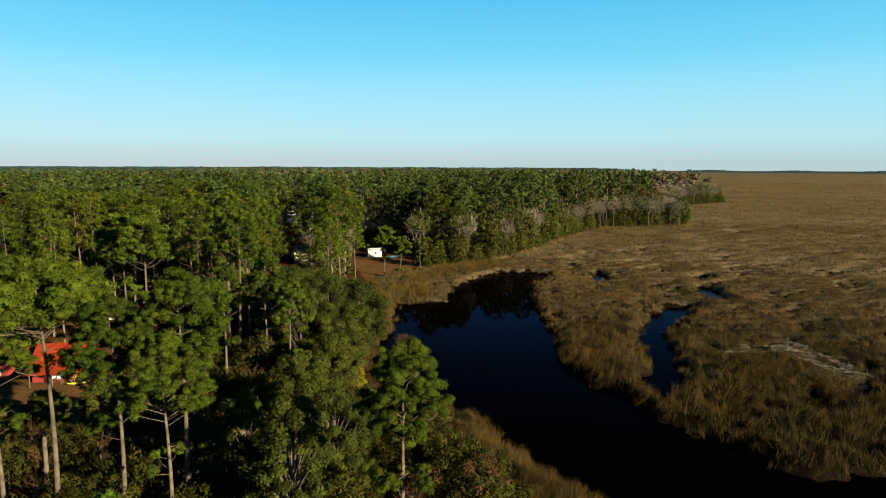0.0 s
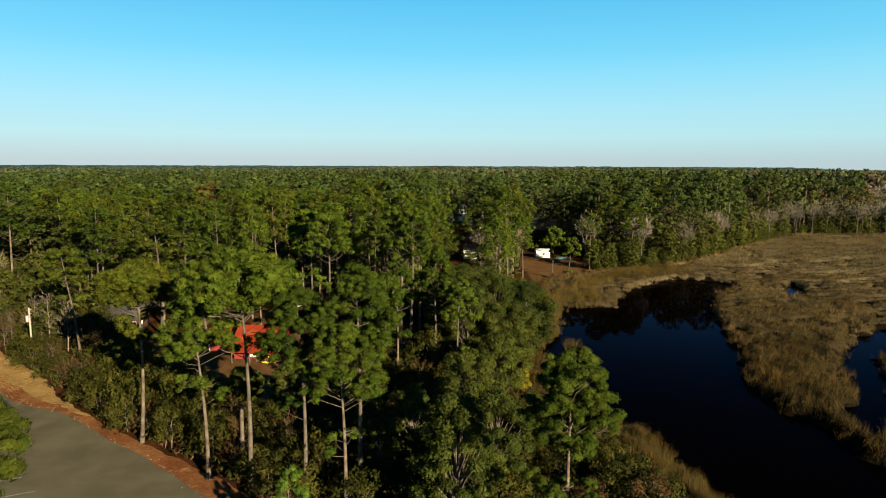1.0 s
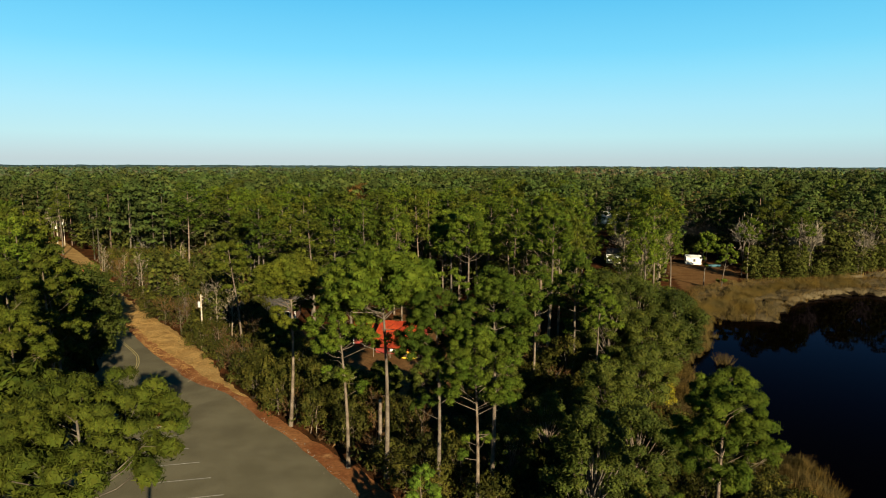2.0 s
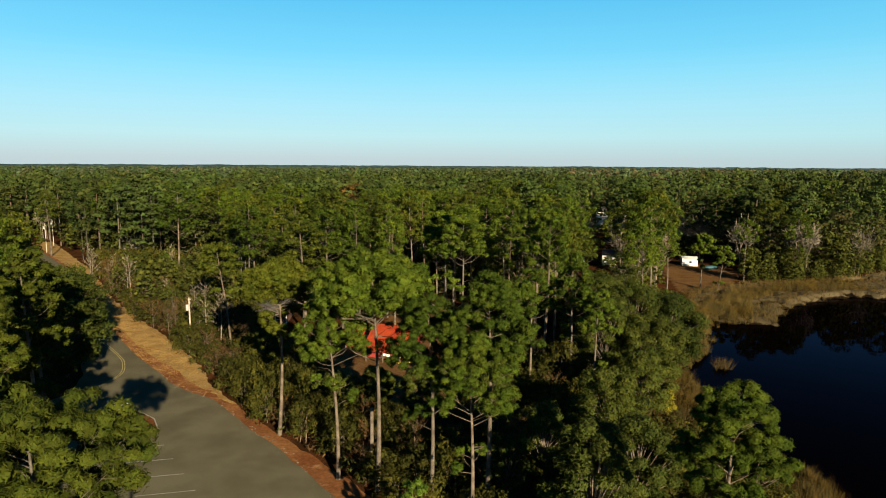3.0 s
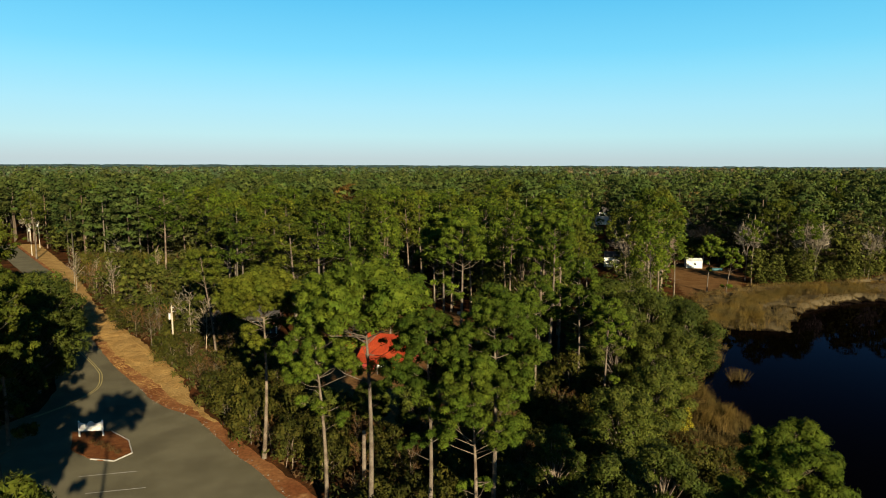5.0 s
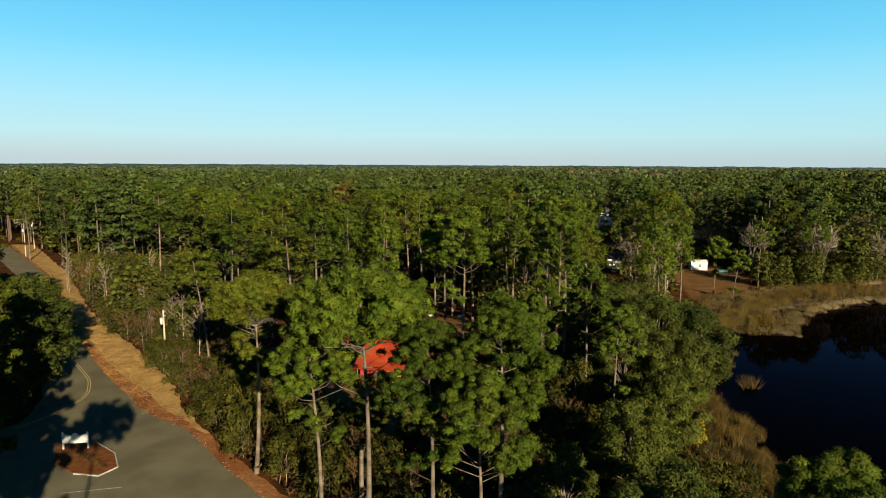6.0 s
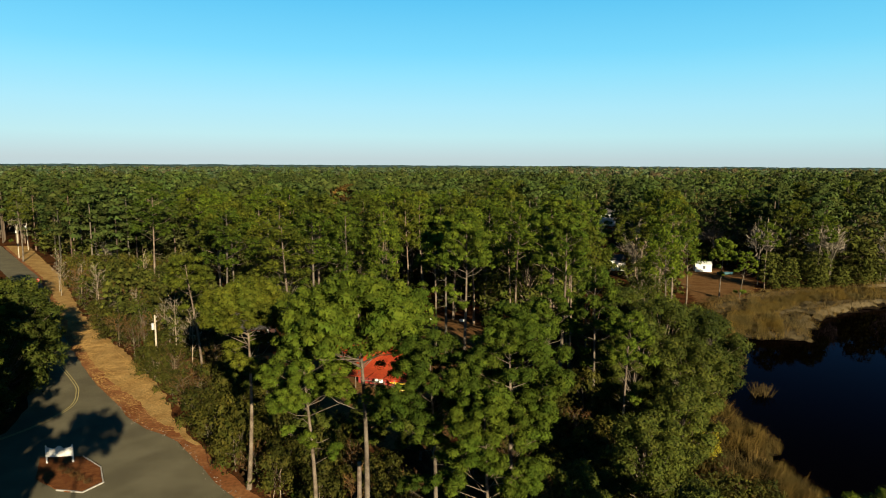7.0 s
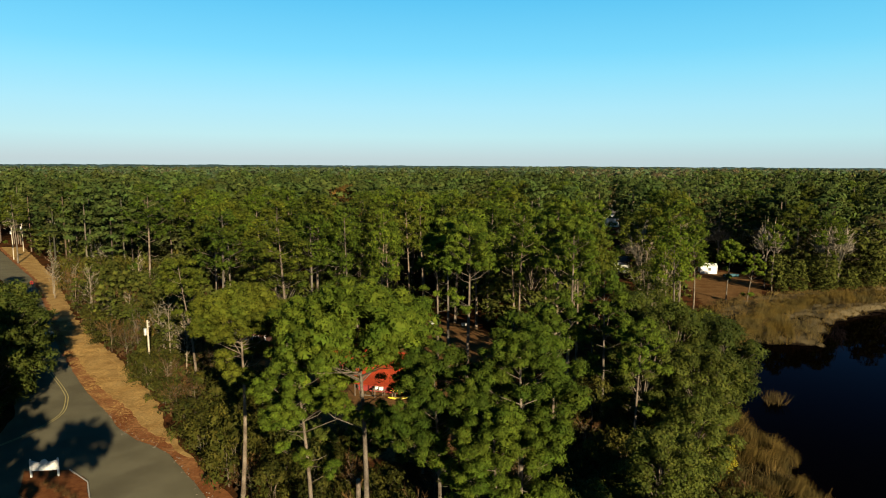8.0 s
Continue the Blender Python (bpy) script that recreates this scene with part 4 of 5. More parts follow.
for i, (x, y, r) in enumerate(spots):
    dry = rng.random() < (0.55 if x < -50 else 0.3 if x < -30 else 0.14)
    if not dry and i - n_dry > 298:
        continue
    n_dry += dry
    key = rng.choice([5, 6]) if dry else rng.randrange(5)
    put_shrub(key, x, y, r / 1.75 * rng.uniform(0.85, 1.2) * (0.8 if dry else 1), rng.uniform(0.75, 1.35))


def thicket():
    """Low leafy growth that fills the ground between the shrubs."""
    rs = np.random.RandomState(61)
    heap = Heap()
    x, y = rs.uniform(-105, 36, 12000), rs.uniform(40, 205, 12000)
    ok = (inside(BELT, x, y) | inside(UNDER, x, y)) & (signed(VERGE, x, y) > 0.0) & (signed(ROAD, x, y) > 1) & (signed(LAND, x, y) < -0.5)
    for px, py in zip(x[ok][:2600], y[ok][:2600]):
        s = rs.uniform(0.7, 1.6)
        n = 26
        v, f = facets(rs, np.array([px, py, 0.45 * s]), np.array([1.0, 1.0, 0.8]) * s, n, 0.42, 0.3, 0.5, 0.95)
        brown = rs.uniform() < 0.3
        heap.add(v, f, tones(rs, n, 0.3, rs.uniform(0.5, 1.2)) * (np.array([0.085, 0.050, 0.022]) if brown else np.array([0.055, 0.062, 0.014])) * 2.4)
    tagged(heap.object("thicket", FAR_LEAF), "low tangled evergreen and brown thicket beside the road", "thicket", kind="stuff")


thicket()


# ---------------------------------------------------------------- far woods, one mass
def dome_tile(rs, heap, r, low, high, pads, count, size, colour, pad=1.7, lower=0.35):
    """A far crown: pads of small leaf sprays set in a dome."""
    for k in range(pads):
        u, a = (k + 0.5) / pads, k * 2.4 + rs.uniform(-0.3, 0.3)
        rad = r * math.sqrt(max(0.03, 1 - ((1 + lower) * u - lower) ** 2)) * rs.uniform(0.6, 1)
        c = np.array([math.cos(a) * rad, math.sin(a) * rad, low + (high - low) * u])
        v, f = facets(rs, c, np.array([pad, pad, pad * 0.75]) * rs.uniform(0.8, 1.2), count, size, size * 0.75, 0.22, 0.8, 0.3)
        heap.add(v, f, tones(rs, count, 0.2, rs.uniform(0.78, 1.22)) * np.array(colour))


def far_tile(seed, kind, fine=1.0):
    rs = np.random.RandomState(seed)
    heap = Heap()
    if kind == "pine":
        dome_tile(rs, heap, 4.9, 11.5, 25.6, 17, int(27 * fine), 1.1 / fine ** 0.5, (0.124, 0.176, 0.040), 1.75)
        heap.add(*tube([(0, 0, 0), (0.1, 0, 22)], [0.26, 0.12], 3), tint=(0.32, 0.26, 0.2))
    elif kind == "oak":
        dome_tile(rs, heap, 4.3, 3.6, 18.0, 16, int(24 * fine), 1.05 / fine ** 0.5, (0.138, 0.142, 0.046), 1.9, 0.6)
    else:
        n = int(420 * fine)
        d = rs.normal(size=(n, 3))
        d[:, 2] = np.abs(d[:, 2]) * 0.9 - 0.25
        d /= np.linalg.norm(d, axis=1, keepdims=True)
        lump = 0.8 + 0.25 * np.sin(3 * np.arctan2(d[:, 1], d[:, 0]) + seed)
        p = d * np.array([4.2, 4.2, 7.0]) * (rs.uniform(0.35, 1, n) * lump)[:, None] + np.array([0, 0, 10.5])
        w = d + np.array([0, 0, 0.7]) + rs.normal(size=(n, 3)) * 0.45
        v, f = blades(rs, p, w, rs.uniform(0.9, 2.4, n), 0.17 / fine ** 0.5)
        heap.add(v, f, np.repeat(rs.uniform(0.7, 1.2, n), 3)[:, None] * np.array([[0.56, 0.49, 0.38]]))
        for k in range(6):
            a = k * 1.05 + rs.uniform(-0.3, 0.3)
            heap.add(*tube([(0, 0, rs.uniform(5, 9)), (2.6 * math.cos(a), 2.6 * math.sin(a), rs.uniform(12, 15))], [0.1, 0.03], 3), tint=(0.62, 0.53, 0.42))
        heap.add(*tube([(0, 0, 0), (0.1, 0, 15)], [0.2, 0.06], 3), tint=(0.66, 0.57, 0.46))
    return heap.arrays()


def near_tile(seed, kind):
    return far_tile(seed, kind, 1.4)


def rough_tile(seed, kind):
    return far_tile(seed, kind, 0.7)


def tiny_tile(seed, kind):
    rs = np.random.RandomState(seed)
    n = 28
    v, f = facets(rs, np.array([0, 0, 19.0]), (4.6, 4.6, 6.0), n, 2.7, 2.1, 0.3, 0.97, 0.2)
    # greens made paler and bluer: the haze of distance put into the leaf colour
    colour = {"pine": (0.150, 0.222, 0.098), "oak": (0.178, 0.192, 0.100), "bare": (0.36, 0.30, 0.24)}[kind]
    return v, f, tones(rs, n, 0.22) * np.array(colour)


def scatter(name, rings, tile, seed, label):
    rs = np.random.RandomState(seed)
    tiles = {k: [tile(700 + 10 * j + q, k) for q in range(5)] for j, k in enumerate(("pine", "oak", "bare"))}
    heap = Heap()
    for d0, d1, gap, a0, a1 in rings:
        n = int((d1 * d1 - d0 * d0) * math.radians(a1 - a0) / 2 / gap ** 2)
        ang, dist = np.radians(rs.uniform(a0, a1, n)), np.sqrt(rs.uniform(d0 * d0, d1 * d1, n))
        x, y = dist * np.sin(ang), dist * np.cos(ang)
        ok = free_of(x, y, 1.0)
        brown = wobble(x, y, 160, 21) + np.where(x > 0.18 * y, 0.75, -0.25)
        for px, py, b in zip(x[ok], y[ok], brown[ok]):
            q = rs.uniform()
            kind = "bare" if q < 0.12 + 0.36 * max(0, b) else "oak" if q < 0.27 + 0.50 * max(0, b) else "pine"
            v, f, t = tiles[kind][rs.randint(5)]
            s, tall, c = rs.uniform(0.85, 1.35), rs.uniform(0.8, 1.1), rs.uniform(0, 6.28)
            rot = np.array([[math.cos(c), -math.sin(c), 0], [math.sin(c), math.cos(c), 0], [0, 0, 1]])
            heap.add((v @ rot.T) * np.array([s, s, tall * (0.8 if kind == "bare" else 1.08 if px > 140 else 1)]) + np.array([px, py, 0]), f, t * rs.uniform(0.68, 1.25) * (1.15 if b > 0.2 else 1.0) * (np.array([rs.uniform(1.15, 1.6), 1.12, 1.1]) if kind == "oak" and b > 0.2 else np.array([rs.uniform(0.82, 1.16), 1, 0.98])))
    return tagged(heap.object(name, FAR_LEAF), label, "woodland", kind="stuff")


scatter("far_woods", [(198, 330, 7.7, -40, 66)], near_tile, 5, "mixed woodland of green pines, oaks and bare trees")
scatter("farther_woods", [(330, 520, 8.9, -40, 66)], rough_tile, 15, "mixed woodland of green pines and bare grey trees")
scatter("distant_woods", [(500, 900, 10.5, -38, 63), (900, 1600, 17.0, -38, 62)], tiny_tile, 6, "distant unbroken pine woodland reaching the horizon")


def canopy():
    """The closed roof of the farthest woods, a rough sheet that reaches the horizon."""
    rs = np.random.RandomState(8)
    d = np.concatenate([np.linspace(480, 1700, 70), np.geomspace(1720, 4700, 50)])
    a = np.radians(np.linspace(-42, 64, 300))
    D, A = np.meshgrid(d, a, indexing="ij")
    x, y = D * np.sin(A), D * np.cos(A)
    z = np.where(D < 1700, 11.5, 16.0) + rs.uniform(-1.5, 2.2, D.shape) * np.where(D < 1700, 1, 1.4) + 2.5 * wobble(x, y, 700, 30) + np.where(D > 2200, 3.0, 0)
    z = np.where(signed(LAND, x.ravel(), y.ravel()).reshape(x.shape) > -6, -3.0, z)
    n, k = D.shape
    i, j = np.meshgrid(np.arange(n - 1), np.arange(k - 1), indexing="ij")
    q = (i * k + j).ravel()
    f = np.stack([q, q + 1, q + k + 1, q + k], 1)
    f = f[(z.ravel()[f] > 0).all(1)]
    # blue-green treetops, the tint standing in for haze towards the horizon
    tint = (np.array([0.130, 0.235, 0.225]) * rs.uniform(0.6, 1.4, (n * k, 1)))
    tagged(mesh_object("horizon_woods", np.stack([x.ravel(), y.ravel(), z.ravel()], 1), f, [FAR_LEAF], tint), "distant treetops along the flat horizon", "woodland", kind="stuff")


canopy()


def far_shore():
    """The low line of woods on the far side of the marsh."""
    rs = np.random.RandomState(18)
    a = np.radians(np.linspace(47, 66, 160))
    v, f = [], []
    for k, d in enumerate((3900, 4000, 4300)):
        for q in a:
            v.append((d * math.sin(q), d * math.cos(q), -1.0 if k == 0 else 9 + rs.uniform(-1.5, 1.5) + 4 * math.sin(q * 60)))
    for k in range(2):
        for q in range(159):
            i = k * 160 + q
            f.append((i, i + 1, i + 161, i + 160))
    # bluish leaf colour carries the haze across the marsh
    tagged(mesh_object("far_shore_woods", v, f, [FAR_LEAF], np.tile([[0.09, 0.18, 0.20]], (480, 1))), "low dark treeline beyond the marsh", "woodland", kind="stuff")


far_shore()


# ---------------------------------------------------------------- marsh grass
WRACK_AREA = [(88, 73), (99, 74.5), (108, 72), (104, 60), (101, 53), (95, 52), (97, 58), (99, 66), (96, 70)]


def marsh_grass():
    """A close coat of leaning blades over the swells of the marsh, longer on the mounds and along the banks."""
    rs = np.random.RandomState(9)
    heap = Heap()
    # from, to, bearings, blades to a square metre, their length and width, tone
    # tone rises outward, which puts the paling of far haze into the tint
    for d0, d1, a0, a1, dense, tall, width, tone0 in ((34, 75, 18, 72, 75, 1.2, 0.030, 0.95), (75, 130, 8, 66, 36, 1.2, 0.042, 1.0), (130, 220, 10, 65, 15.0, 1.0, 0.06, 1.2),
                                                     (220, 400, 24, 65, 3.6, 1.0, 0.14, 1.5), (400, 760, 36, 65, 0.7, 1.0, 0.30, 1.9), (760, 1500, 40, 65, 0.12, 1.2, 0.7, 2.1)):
        n = int((d1 * d1 - d0 * d0) * math.radians(a1 - a0) / 2 * dense)
        ang, dist = np.radians(rs.uniform(a0, a1, n)), np.sqrt(rs.uniform(d0 * d0, d1 * d1, n))
        x, y = dist * np.sin(ang), dist * np.cos(ang)
        w, land = water_distance(x, y), signed(LAND, x, y)
        ok = (land > -3.5 + 1.5 * wobble(x, y, 6, 42)) & (w > 0.25)
        x, y, w, land = x[ok], y[ok], w[ok], land[ok]
        mound, wrack = marsh_mound(x, y), signed(WRACK_AREA, x, y)
        ok = (mound > -0.40 - 0.25 * rs.uniform(size=len(x)) - 0.6 * (np.hypot(x, y) > 330)) & (wrack > 0.2)
        x, y, w, land, mound = x[ok], y[ok], w[ok], land[ok], mound[ok]
        n = len(x)
        tuft = wobble(x, y, 2.2, 48)
        high = tall * (0.62 + 0.32 * np.clip(mound + 0.4, 0, 1.4) + 0.42 * np.clip(tuft, -0.9, 1.2)) * rs.uniform(0.6, 1.25, n) * (1 + 0.45 * np.exp(-np.maximum(w, 0) / 1.2))
        base = np.stack([x, y, ground_height(x, y) - 0.05], 1)
        way = np.stack([0.25 + 0.45 * wobble(x, y, 12, 43) + 0.3 * wobble(x, y, 2.6, 49), 0.10 + 0.40 * wobble(x, y, 10, 44) + 0.3 * wobble(x, y, 2.9, 50), np.ones(n)], 1) + rs.normal(size=(n, 3)) * 0.20
        v, f = blades(rs, base, way, high, width)
        # low tufts get a darker tint, the shade between clumps put into colour
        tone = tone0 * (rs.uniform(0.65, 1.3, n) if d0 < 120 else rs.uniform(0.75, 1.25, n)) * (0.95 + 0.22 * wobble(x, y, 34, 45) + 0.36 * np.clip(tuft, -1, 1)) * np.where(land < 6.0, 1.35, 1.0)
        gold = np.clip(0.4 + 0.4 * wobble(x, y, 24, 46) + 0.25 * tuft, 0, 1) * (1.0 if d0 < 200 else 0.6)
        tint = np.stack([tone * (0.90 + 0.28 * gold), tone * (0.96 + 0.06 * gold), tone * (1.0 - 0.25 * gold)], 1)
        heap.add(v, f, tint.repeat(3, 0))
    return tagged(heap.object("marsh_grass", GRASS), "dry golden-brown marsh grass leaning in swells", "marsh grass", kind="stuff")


marsh_grass()


# edge growth of the far shore: dark bushes and pale bare trees along the marsh
def shore_edge():
    rs = np.random.RandomState(17)
    heap = Heap()
    bush = [far_tile(760 + q, "oak", 0.8) for q in range(4)]
    low_bush = [far_tile(780 + q, "oak", 0.45) for q in range(4)]
    bare = [far_tile(770 + q, "bare", 0.8) for q in range(4)]
    line = [(84, 181), (100, 183), (121, 193), (146, 209), (188, 240), (224, 263), (277, 253), (300, 277), (330, 332), (419, 386), (489, 403), (495, 440)]
    shade_green = np.array([1.05, 1.2, 0.62])
    for (x0, y0), (x1, y1) in zip(line, line[1:]):
        L = math.hypot(x1 - x0, y1 - y0)
        for k in range(int(L / 1.0)):
            t, off = rs.uniform(), rs.uniform(-0.5, 13)
            x, y = x0 + (x1 - x0) * t - (y1 - y0) / L * off, y0 + (y1 - y0) * t + (x1 - x0) / L * off
            if any(inside(q, x, y) for q in LAWNS):
                continue
            pale = rs.uniform() < (0.34 if x > 210 else 0.14)
            v, f, c = (bare if pale else bush)[rs.randint(4)]
            s = rs.uniform(0.75, 1.05) if pale else rs.uniform(0.35, 0.55 if x < 104 else 0.9)
            heap.add(v * s + np.array([x, y, 0]), f, c * rs.uniform(0.75, 1.2) * (1 if pale else shade_green))
        for k in range(int(L / 1.0)):
            t, off = rs.uniform(), rs.uniform(-1.0, 5)
            x, y = x0 + (x1 - x0) * t - (y1 - y0) / L * off, y0 + (y1 - y0) * t + (x1 - x0) / L * off
            v, f, c = low_bush[rs.randint(4)]
            heap.add(v * rs.uniform(0.14, 0.34) * np.array([1.3, 1.3, 1.0]) + np.array([x, y, -0.8]), f, c * rs.uniform(0.7, 1.3) * shade_green)
    ang, dist = np.radians(rs.uniform(-36, 48, 1500)), np.sqrt(rs.uniform(118 ** 2, 300 ** 2, 1500))
    gx, gy = dist * np.sin(ang), dist * np.cos(ang)
    ok = free_of(gx, gy)
    for x, y in zip(gx[ok], gy[ok]):
        v, f, c = low_bush[rs.randint(4)]
        heap.add(v * rs.uniform(0.22, 0.66) + np.array([x, y, 0]), f, c * rs.uniform(0.65, 1.1) * shade_green)
    tagged(heap.object("undergrowth", FAR_LEAF), "dark evergreen undergrowth and pale bare trees along the marsh edge", "undergrowth", kind="stuff")


shore_edge()


# ---------------------------------------------------------------- buildings
def gable_house(name, at, turn, size, eave, ridge, wall, roof, label, windows=(), trim=None, over=0.4, porch=0.0):
    """A small gabled house: walls with thickness, roof slopes, windows with frame and pane. windows: (side, along, bottom, width, height)."""
    w, d = size
    ob = thing(name, pose(*at, 0, 0, turn), label, "building")
    for s, y in (("front", -d / 2), ("back", d / 2)):
        part("wall", box((w, 0.18, eave), (0, y, 0)), wall, ob)
    for x in (-w / 2 + 0.09, w / 2 - 0.09):
        bm = bmesh.new()
        pts = [(x - 0.09, -d / 2 + 0.09, 0), (x - 0.09, d / 2 - 0.09, 0), (x - 0.09, d / 2 - 0.09, eave), (x - 0.09, 0, ridge - 0.08), (x - 0.09, -d / 2 + 0.09, eave)]
        f = bm.faces.new([bm.verts.new(p) for p in pts])
        ex = bmesh.ops.extrude_face_region(bm, geom=[f])
        bmesh.ops.translate(bm, vec=(0.18, 0, 0), verts=[v for v in ex["geom"] if isinstance(v, bmesh.types.BMVert)])
        part("gable_wall", bm, wall, ob)
    rise = (ridge - eave) / (d / 2)
    for s in (-1, 1):
        bm = bmesh.new()
        e = d / 2 + over
        prof = [(0, ridge), (s * e, ridge - rise * e), (s * e, ridge - rise * e + 0.12), (0, ridge + 0.12)]
        f = bm.faces.new([bm.verts.new((-w / 2 - over, y, z)) for y, z in prof])
        ex = bmesh.ops.extrude_face_region(bm, geom=[f])
        bmesh.ops.translate(bm, vec=(w + 2 * over, 0, 0), verts=[v for v in ex["geom"] if isinstance(v, bmesh.types.BMVert)])
        slope = part("roof", bm, roof, ob)
        bm = bmesh.new()
        n = int((w + 2 * over) / 0.6)
        for k in range(n + 1):
            x = -w / 2 - over + k * (w + 2 * over) / n
            rod((x, s * 0.02, ridge + 0.13), (x, s * e, ridge - rise * e + 0.13), 0.025, None, 4, bm)
        part("roof_seam", bm, roof, slope)
    if trim:
        for x in (-w / 2, w / 2):
            for y in (-d / 2, d / 2):
                part("corner_board", box((0.22, 0.24, eave), (x, y, 0)), trim, ob)
    for side, along, low, ww, wh in windows:
        y = (-d / 2 - 0.1) if side == "front" else (d / 2 + 0.1)
        win = part("window", box((ww + 0.2, 0.06, wh + 0.2), (along, y, low - 0.1)), trim or WHITE, ob, "white window frame")
        part("pane", box((ww, 0.03, wh), (along, y - 0.035, low)), GLASS, win)
        part("glazing_bar", box((ww, 0.05, 0.05), (along, y - 0.04, low + wh / 2)), trim or WHITE, win)
    return ob


shed = gable_house("boat_shed", (-9.2, 112.4, 0), -14, (7.0, 8.4), 2.5, 4.7, RED_WALL, RED_ROOF, "red boat shed with a red metal roof and open porch", [], None, 0.5)
for k in range(3):
    part("porch_post", rod((-3.0 + 3.0 * k, -6.6, 0), (-3.0 + 3.0 * k, -6.6, 1.86), 0.07, None, 6), WOOD, shed)
bm = bmesh.new()
f = bm.faces.new([bm.verts.new(p) for p in ((-3.9, -4.5, 2.42), (3.9, -4.5, 2.42), (3.9, -6.9, 1.86), (-3.9, -6.9, 1.86))])
ex = bmesh.ops.extrude_face_region(bm, geom=[f])
bmesh.ops.translate(bm, vec=(0, 0, 0.08), verts=[v for v in ex["geom"] if isinstance(v, bmesh.types.BMVert)])
part("porch_roof", bm, RED_ROOF, shed)
gable_house("red_cabin", (-16.2, 116.4, 0), -6, (4.0, 4.0), 2.7, 3.6, RED_WALL, RED_ROOF, "small red board cabin with white corner trim", [], WHITE, 0.3)
gable_house("brick_house", (-38.0, 133.5, 0), 6, (9.0, 8.0), 2.8, 4.6, BRICK, SHINGLE, "low red brick house with white windows under pines", [("front", -2.9, 1.0, 1.0, 1.4), ("front", 0.5, 0.9, 1.4, 1.5), ("front", 2.9, 0.2, 1.0, 2.0)], WHITE)
gable_house("white_bungalow", (-48.0, 131.5, 0), 6, (5.4, 5.5), 2.6, 3.9, WOOD, SHINGLE, "dark weathered outbuilding with white framed windows", [("front", -1.8, 1.0, 0.9, 1.3), ("front", 1.2, 0.9, 1.0, 1.4)], WHITE)
gable_house("white_shed", (79.6, 213.5, 0), -12, (4.6, 4.0), 2.3, 2.9, WHITE, WHITE, "small white shed at the edge of a brown lawn", [("front", 0.2, 1.0, 0.7, 0.8)], WHITE, 0.2)
gable_house("white_cottage", (53.8, 216.0, 0), -15, (4.4, 6.0), 3.2, 4.6, WHITE, SHINGLE, "white cottage half hidden by pines", [("front", -0.9, 1.2, 0.8, 1.1)], WHITE, 0.2)
gable_house("white_garage", (43.0, 214.0, 0), -15, (4.0, 5.0), 2.2, 3.0, WHITE, SHINGLE, "low white outbuilding half hidden by pines", [], WHITE, 0.2)
gable_house("white_house", (87.0, 362.0, 0), -10, (9.0, 8.0), 7.0, 9.5, WHITE, SHINGLE, "tall white house in the far woods", [("front", -2.4, 4.5, 1.0, 1.4), ("front", 1.8, 4.5, 1.0, 1.4)], WHITE, 0.3)
gable_house("shore_house", (240.0, 282.0, 0), 25, (10.0, 7.0), 3.0, 5.0, WOOD, SHINGLE, "pale house among bare trees by the marsh", [("front", -2.5, 1.0, 1.2, 1.3), ("front", 2.0, 1.0, 1.2, 1.3)], WHITE, 0.4)


def kayak(at, turn, mat, length, label):
    """A sit-in kayak: pointed hull, flat deck and a cockpit rim."""
    ob = thing("kayak", pose(*at, 0, 0, turn), label, "kayak", "kayaks by the shed")
    n, k = 15, 10
    v, f = [], []
    for i in range(n):
        u = -1 + 2 * i / (n - 1)
        w = 0.36 * (1 - abs(u) ** 2.2) + 0.012
        for j in range(k):
            a = 2 * math.pi * j / k
            v.append((u * length / 2, w * math.cos(a), 0.22 + 0.13 * u * u + (0.2 if math.sin(a) < 0 else 0.12) * math.sin(a) * (1 - 0.6 * abs(u) ** 3)))
        if i:
            f += [((i - 1) * k + j, (i - 1) * k + (j + 1) % k, i * k + (j + 1) % k, i * k + j) for j in range(k)]
    child(mesh_object("hull", v, f, [mat], smooth=True), ob)
    bm = bmesh.new()
    ring = [bm.verts.new((0.45 * math.cos(a), 0.22 * math.sin(a), 0.35)) for a in np.linspace(0, 6.28, 14, endpoint=False)]
    bm.faces.new(ring)
    part("cockpit", bm, WIRE, ob, "dark open cockpit")
    return ob


for k in range(2):
    rack = thing("kayak_rack", pose(-8.3 + 2.4 * k, 106.6 - 0.3 * k, 0, 0, 0, 0), "low wooden rack that holds kayaks", "rack", "kayak racks")
    part("crossbar", box((0.09, 1.9, 0.09), (0, 0, 0.6)), WOOD, rack)
    for y in (-0.85, 0.85):
        part("upright", box((0.09, 0.09, 0.62), (0, y, 0)), WOOD, rack)
kayak((-7.1, 107.1, 0.68), 4, KAYAK_RED, 3.6, "red plastic kayak lying on a rack")
kayak((-7.0, 106.3, 0.68), -3, KAYAK_YELLOW, 3.4, "yellow plastic kayak lying on a rack")
kayak((-7.3, 105.4, 0.02), 6, KAYAK_YELLOW, 3.2, "yellow plastic kayak lying on the ground")
table = thing("work_table", pose(-10.4, 107.2, 0, 0, 0, -20), "grey wooden table with pale boxes by the shed", "table")
part("tabletop", box((1.8, 0.8, 0.06), (0, 0, 0.74)), WOOD, table)
for x in (-0.8, 0.8):
    for y in (-0.32, 0.32):
        part("leg", box((0.07, 0.07, 0.74), (x, y, 0)), WOOD, table)
